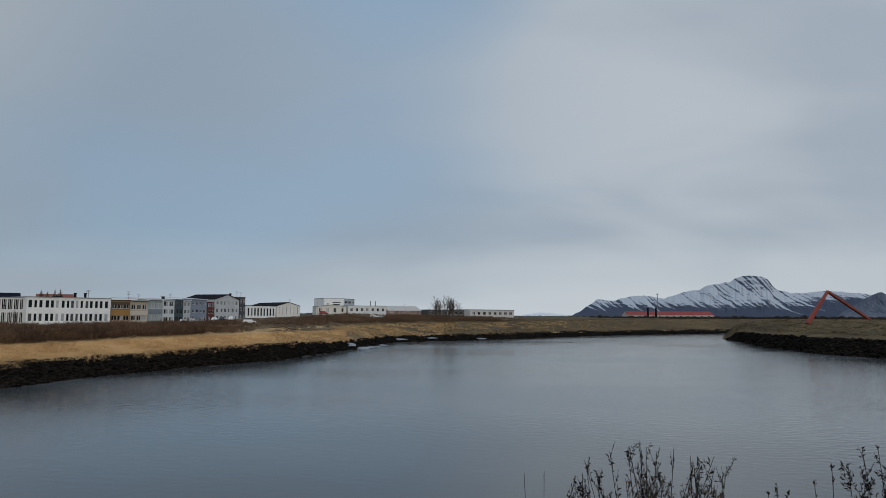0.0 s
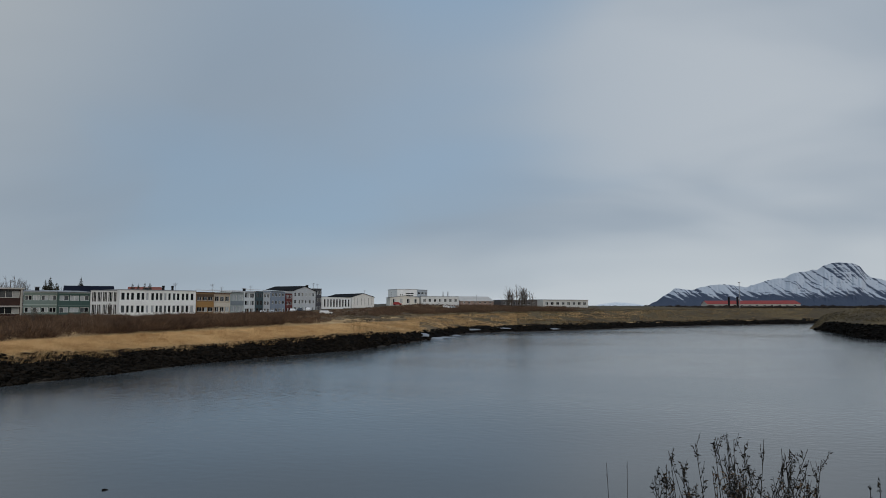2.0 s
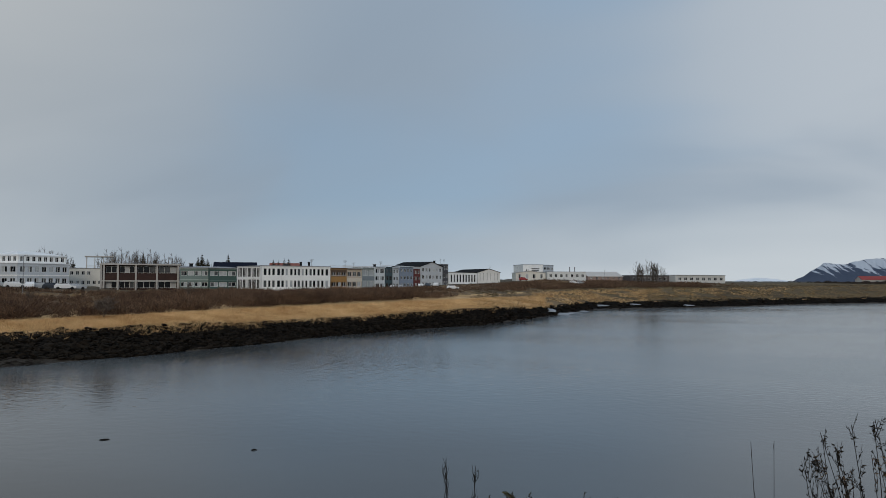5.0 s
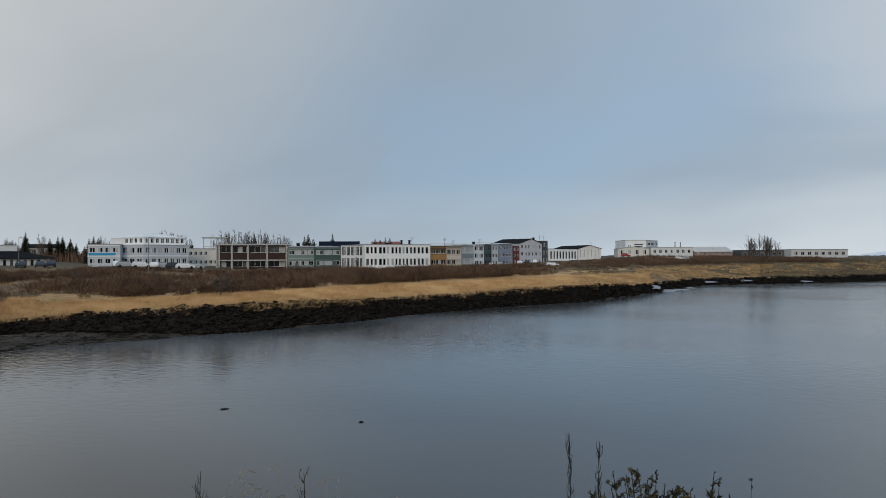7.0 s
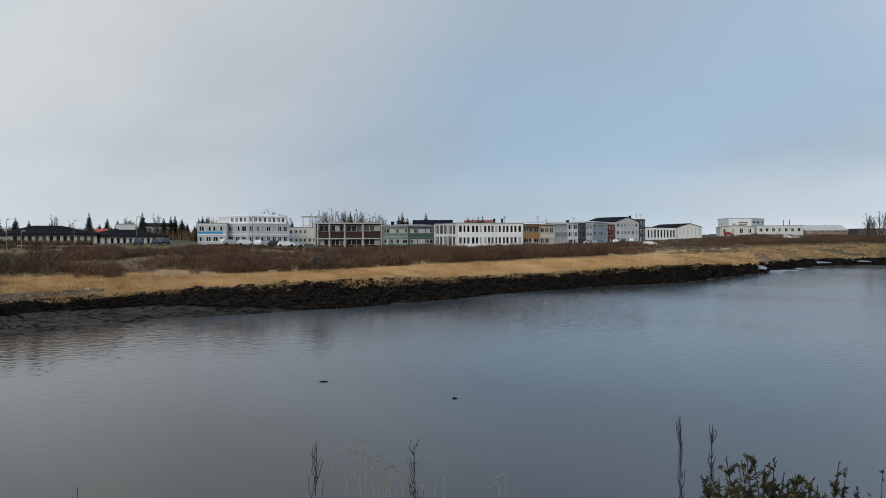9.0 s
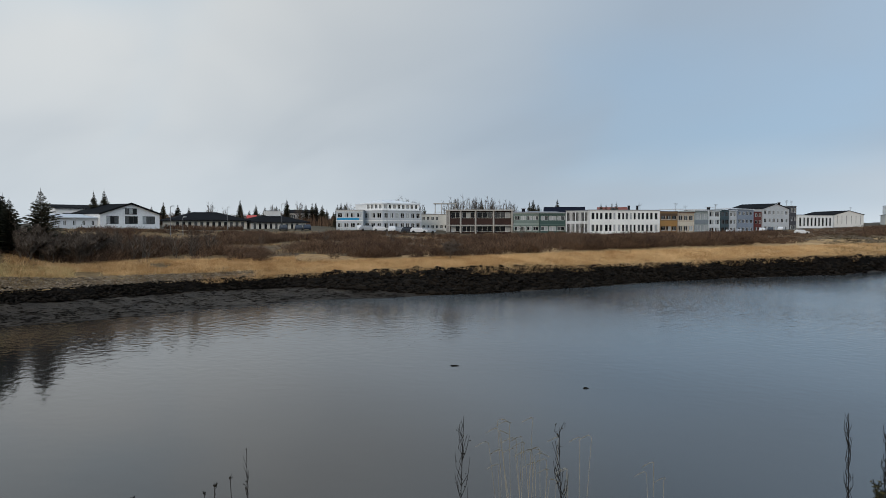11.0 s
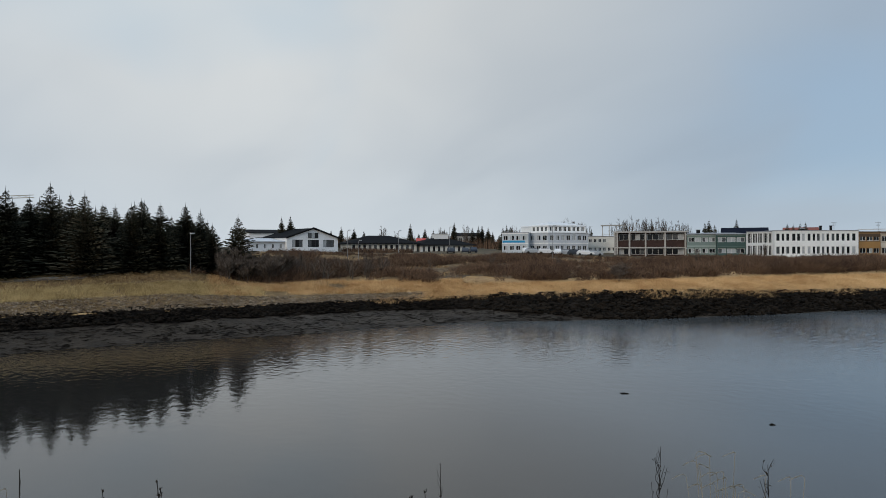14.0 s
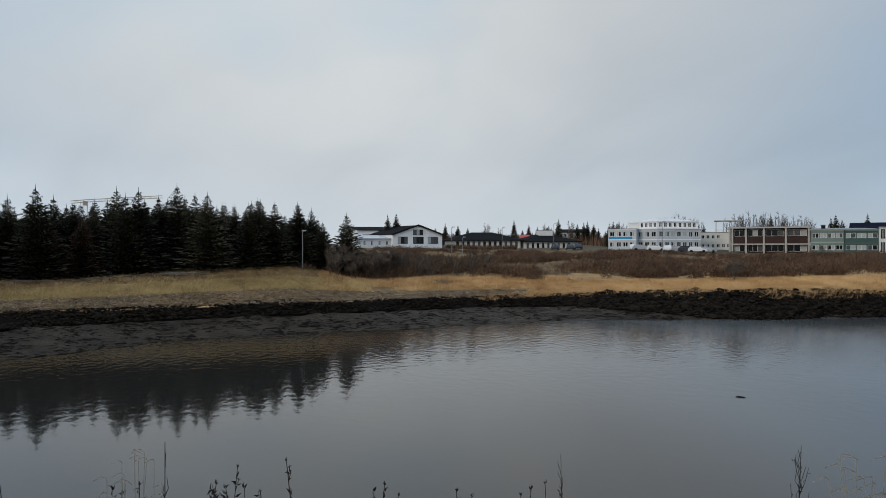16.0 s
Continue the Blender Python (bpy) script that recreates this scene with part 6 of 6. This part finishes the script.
plant("leafy_shrub", foot_of(-0.55, 2.25), gtips, "low shrub with fading yellow-green leaves", "shrub", 8, thick=0.004, side=18, side_len=0.075, leaves=22, leaf_size=0.0145, leaf_mat=M_LEAF_G, upright=0.45, crown=0.24, tipleaf=False)
plant("weed_stalk", foot_of(-0.33, 2.3), [(-0.33, 2.32, 8.24), (-0.30, 2.3, 8.22), (-0.27, 2.32, 8.2), (-0.24, 2.32, 8.27)], "weed with dark pointed leaves on short stalks", "weed", 9, thick=0.003, side=5, side_len=0.035, leaves=8, leaf_size=0.016)
plant("sapling", foot_of(-1.5, 1.26), [(-1.50, 1.29, 8.44)], "slender leafless sapling with dark buds", "sapling", 10, thick=0.0022, side=20, side_len=0.1, upright=0.76, leaves=3, leaf_size=0.007, bend=0.02, tipleaf=False)
plant("sapling", foot_of(-1.33, 1.45), [(-1.33, 1.49, 8.40)], "slender leafless sapling with dark buds", "sapling", 11, thick=0.0026, side=18, side_len=0.1, upright=0.74, leaves=3, leaf_size=0.009, bend=0.02, tipleaf=False)
plant("sapling", foot_of(-1.9, 0.87), [(-1.945, 0.905, 8.345)], "slender leafless sapling with dark buds", "sapling", 12, thick=0.0022, side=14, side_len=0.07, upright=0.76, leaves=3, leaf_size=0.007, bend=0.02, tipleaf=False)
plant("weed_stalk", foot_of(-1.97, 0.84), [(-1.975, 0.87, 8.26), (-2.0, 0.84, 8.24), (-2.03, 0.83, 8.22)], "dark weed with curled seed heads", "weed", 13, thick=0.003, side=4, side_len=0.04, leaves=6, leaf_size=0.015)
plant("weed_stalk", foot_of(-2.25, 0.18), [(-2.30, 0.23, 8.32), (-2.31, 0.16, 8.24)], "leaning dark stalk with curled leaves", "weed", 14, thick=0.004, side=7, side_len=0.05, leaves=5, leaf_size=0.014, bend=0.08)
plant("weed_stalk", foot_of(-2.3, 0.08), [(-2.33, 0.10, 8.31), (-2.33, 0.07, 8.26), (-2.34, 0.04, 8.27), (-2.33, 0.12, 8.25)], "leafy dark weed with pointed leaves", "weed", 15, thick=0.003, side=6, side_len=0.06, leaves=6, leaf_size=0.018)
plant("sapling", foot_of(-2.33, -0.1), [(-2.35, -0.09, 8.40)], "thin bare sapling on the slope edge", "sapling", 16, thick=0.0035, side=5, side_len=0.08, upright=0.9, leaves=2, leaf_size=0.008, bend=0.03, tipleaf=False)
plant("weed_stalk", foot_of(-2.34, -0.2), [(-2.35, -0.22, 8.29), (-2.36, -0.19, 8.27), (-2.35, -0.15, 8.29), (-2.34, -0.25, 8.26)], "dark weed with withered leaves", "weed", 17, thick=0.003, side=6, side_len=0.05, leaves=6, leaf_size=0.016)
plant("weed_stalk", foot_of(-2.2, 0.47), [(-2.23, 0.49, 8.235), (-2.24, 0.46, 8.22), (-2.22, 0.53, 8.2)], "low dark weed with withered leaves", "weed", 18, thick=0.003, side=4, side_len=0.04, leaves=6, leaf_size=0.015)
plant("weed_stalk", foot_of(-2.1, 0.66), [(-2.14, 0.68, 8.215), (-2.12, 0.72, 8.2)], "low dark weed with withered leaves", "weed", 19, thick=0.003, side=3, side_len=0.04, leaves=6, leaf_size=0.015)
plant("weed_stalk", foot_of(-2.28, -0.45), [(-2.33, -0.46, 8.36)], "thin bare stalk on the slope edge", "weed", 20, thick=0.003, side=3, side_len=0.05, leaves=2, leaf_size=0.01, tipleaf=False)


def hay_tuft(foot, spots, label, seed):
    """Long pale grass stems with nodding feathery heads."""
    rng = random.Random(seed)
    ob = thing("grass_tuft", Matrix.Translation(foot), label, "grass", "plants on the near bank")
    for tip in spots:
        st, hd = ([], []), ([], [])
        b = Vector(tip) - foot
        a = Vector((rng.uniform(-0.08, 0.08), rng.uniform(-0.08, 0.08), 0))
        lean = Vector((b.x, b.y, 0)).normalized() if Vector((b.x, b.y, 0)).length > 0.01 else Vector((1, 0, 0))
        side = Vector((-0.62, -0.75, 0)) if rng.random() < 0.75 else Vector((0.62, 0.75, 0))
        top = b - side * 0.035
        pts = stem_line(rng, a, top, 0.06, 9)
        rise = (pts[-1] - pts[-2]).normalized()
        knee, end = top + rise * 0.016, b + Vector((0, 0, -0.004))
        pts += [top * (1 - u) ** 2 + knee * 2 * u * (1 - u) + end * u * u for u in (0.2, 0.4, 0.6, 0.8, 1.0)]
        tube(st, pts, 0.0012, 0.0007, 3)
        for _ in range(26):
            i = len(pts) - 5 + rng.randint(0, 3)
            p = pts[i].lerp(pts[i + 1], rng.random())
            leaf(hd, p, (pts[i + 1] - pts[i]).normalized() + Vector((rng.gauss(0, 0.12), rng.gauss(0, 0.12), rng.gauss(0, 0.12))), rng.uniform(0.004, 0.008), rng, 0.05)
        o = new("grass_stem", pymesh("grass_stem", *st, M_HAY))
        o.parent = ob
        q = new("seed_plume", pymesh("seed_plume", *hd, M_HAY))
        q.parent = o


rng = random.Random(80)
g = [Vector((-1.56, 1.43, 8.40)).lerp(Vector((-1.34, 1.6, 8.33)), u) + Vector((rng.uniform(-0.04, 0.04), rng.uniform(-0.04, 0.04), rng.uniform(-0.13, 0.01))) for u in (rng.random() for _ in range(26))]
hay_tuft(foot_of(-1.42, 1.5), g, "tuft of pale dry grass with nodding heads", 1)
hay_tuft(foot_of(-1.16, 1.66), [Vector((-1.18, 1.69, 8.28)), Vector((-1.2, 1.68, 8.25)), Vector((-1.15, 1.7, 8.24))], "few pale dry grass stems", 2)
g = [Vector((-2.35, -0.19, 8.37)) + Vector((rng.uniform(-0.04, 0.04), rng.uniform(-0.07, 0.07), rng.uniform(-0.14, 0.01))) for _ in range(14)]
hay_tuft(foot_of(-2.34, -0.2), g, "tuft of pale dry grass with nodding heads", 3)

spots = []
rng = random.Random(90)
for _ in range(9000):
    az, d = rng.uniform(-60, 125), 1.1 + 14 * rng.random() ** 1.2
    p = P(az, d, height(az, d) - 0.03)
    h = rng.uniform(0.12, 0.32) * (0.6 if d < 2.2 else 1.0)
    spots.append((p, p + Vector((rng.gauss(0, 0.09), rng.gauss(0, 0.09), h)), rng.uniform(0.003, 0.007)))
blades("bank_grass", spots, M_BLADE_B, "short withered grass on the near slope", "grass")

# single boulders of the bank, each a piece of its own
rng = random.Random(33)
for i in range(300):
    az, d = bank_spot(rng, 34, 54, 0.93)
    o = new("rock", ROCKS[i % 5])
    o.matrix_world = stone_pose(rng, az, d, rng.uniform(0.45, 1.05), 0.05)
    o.parent = revetment
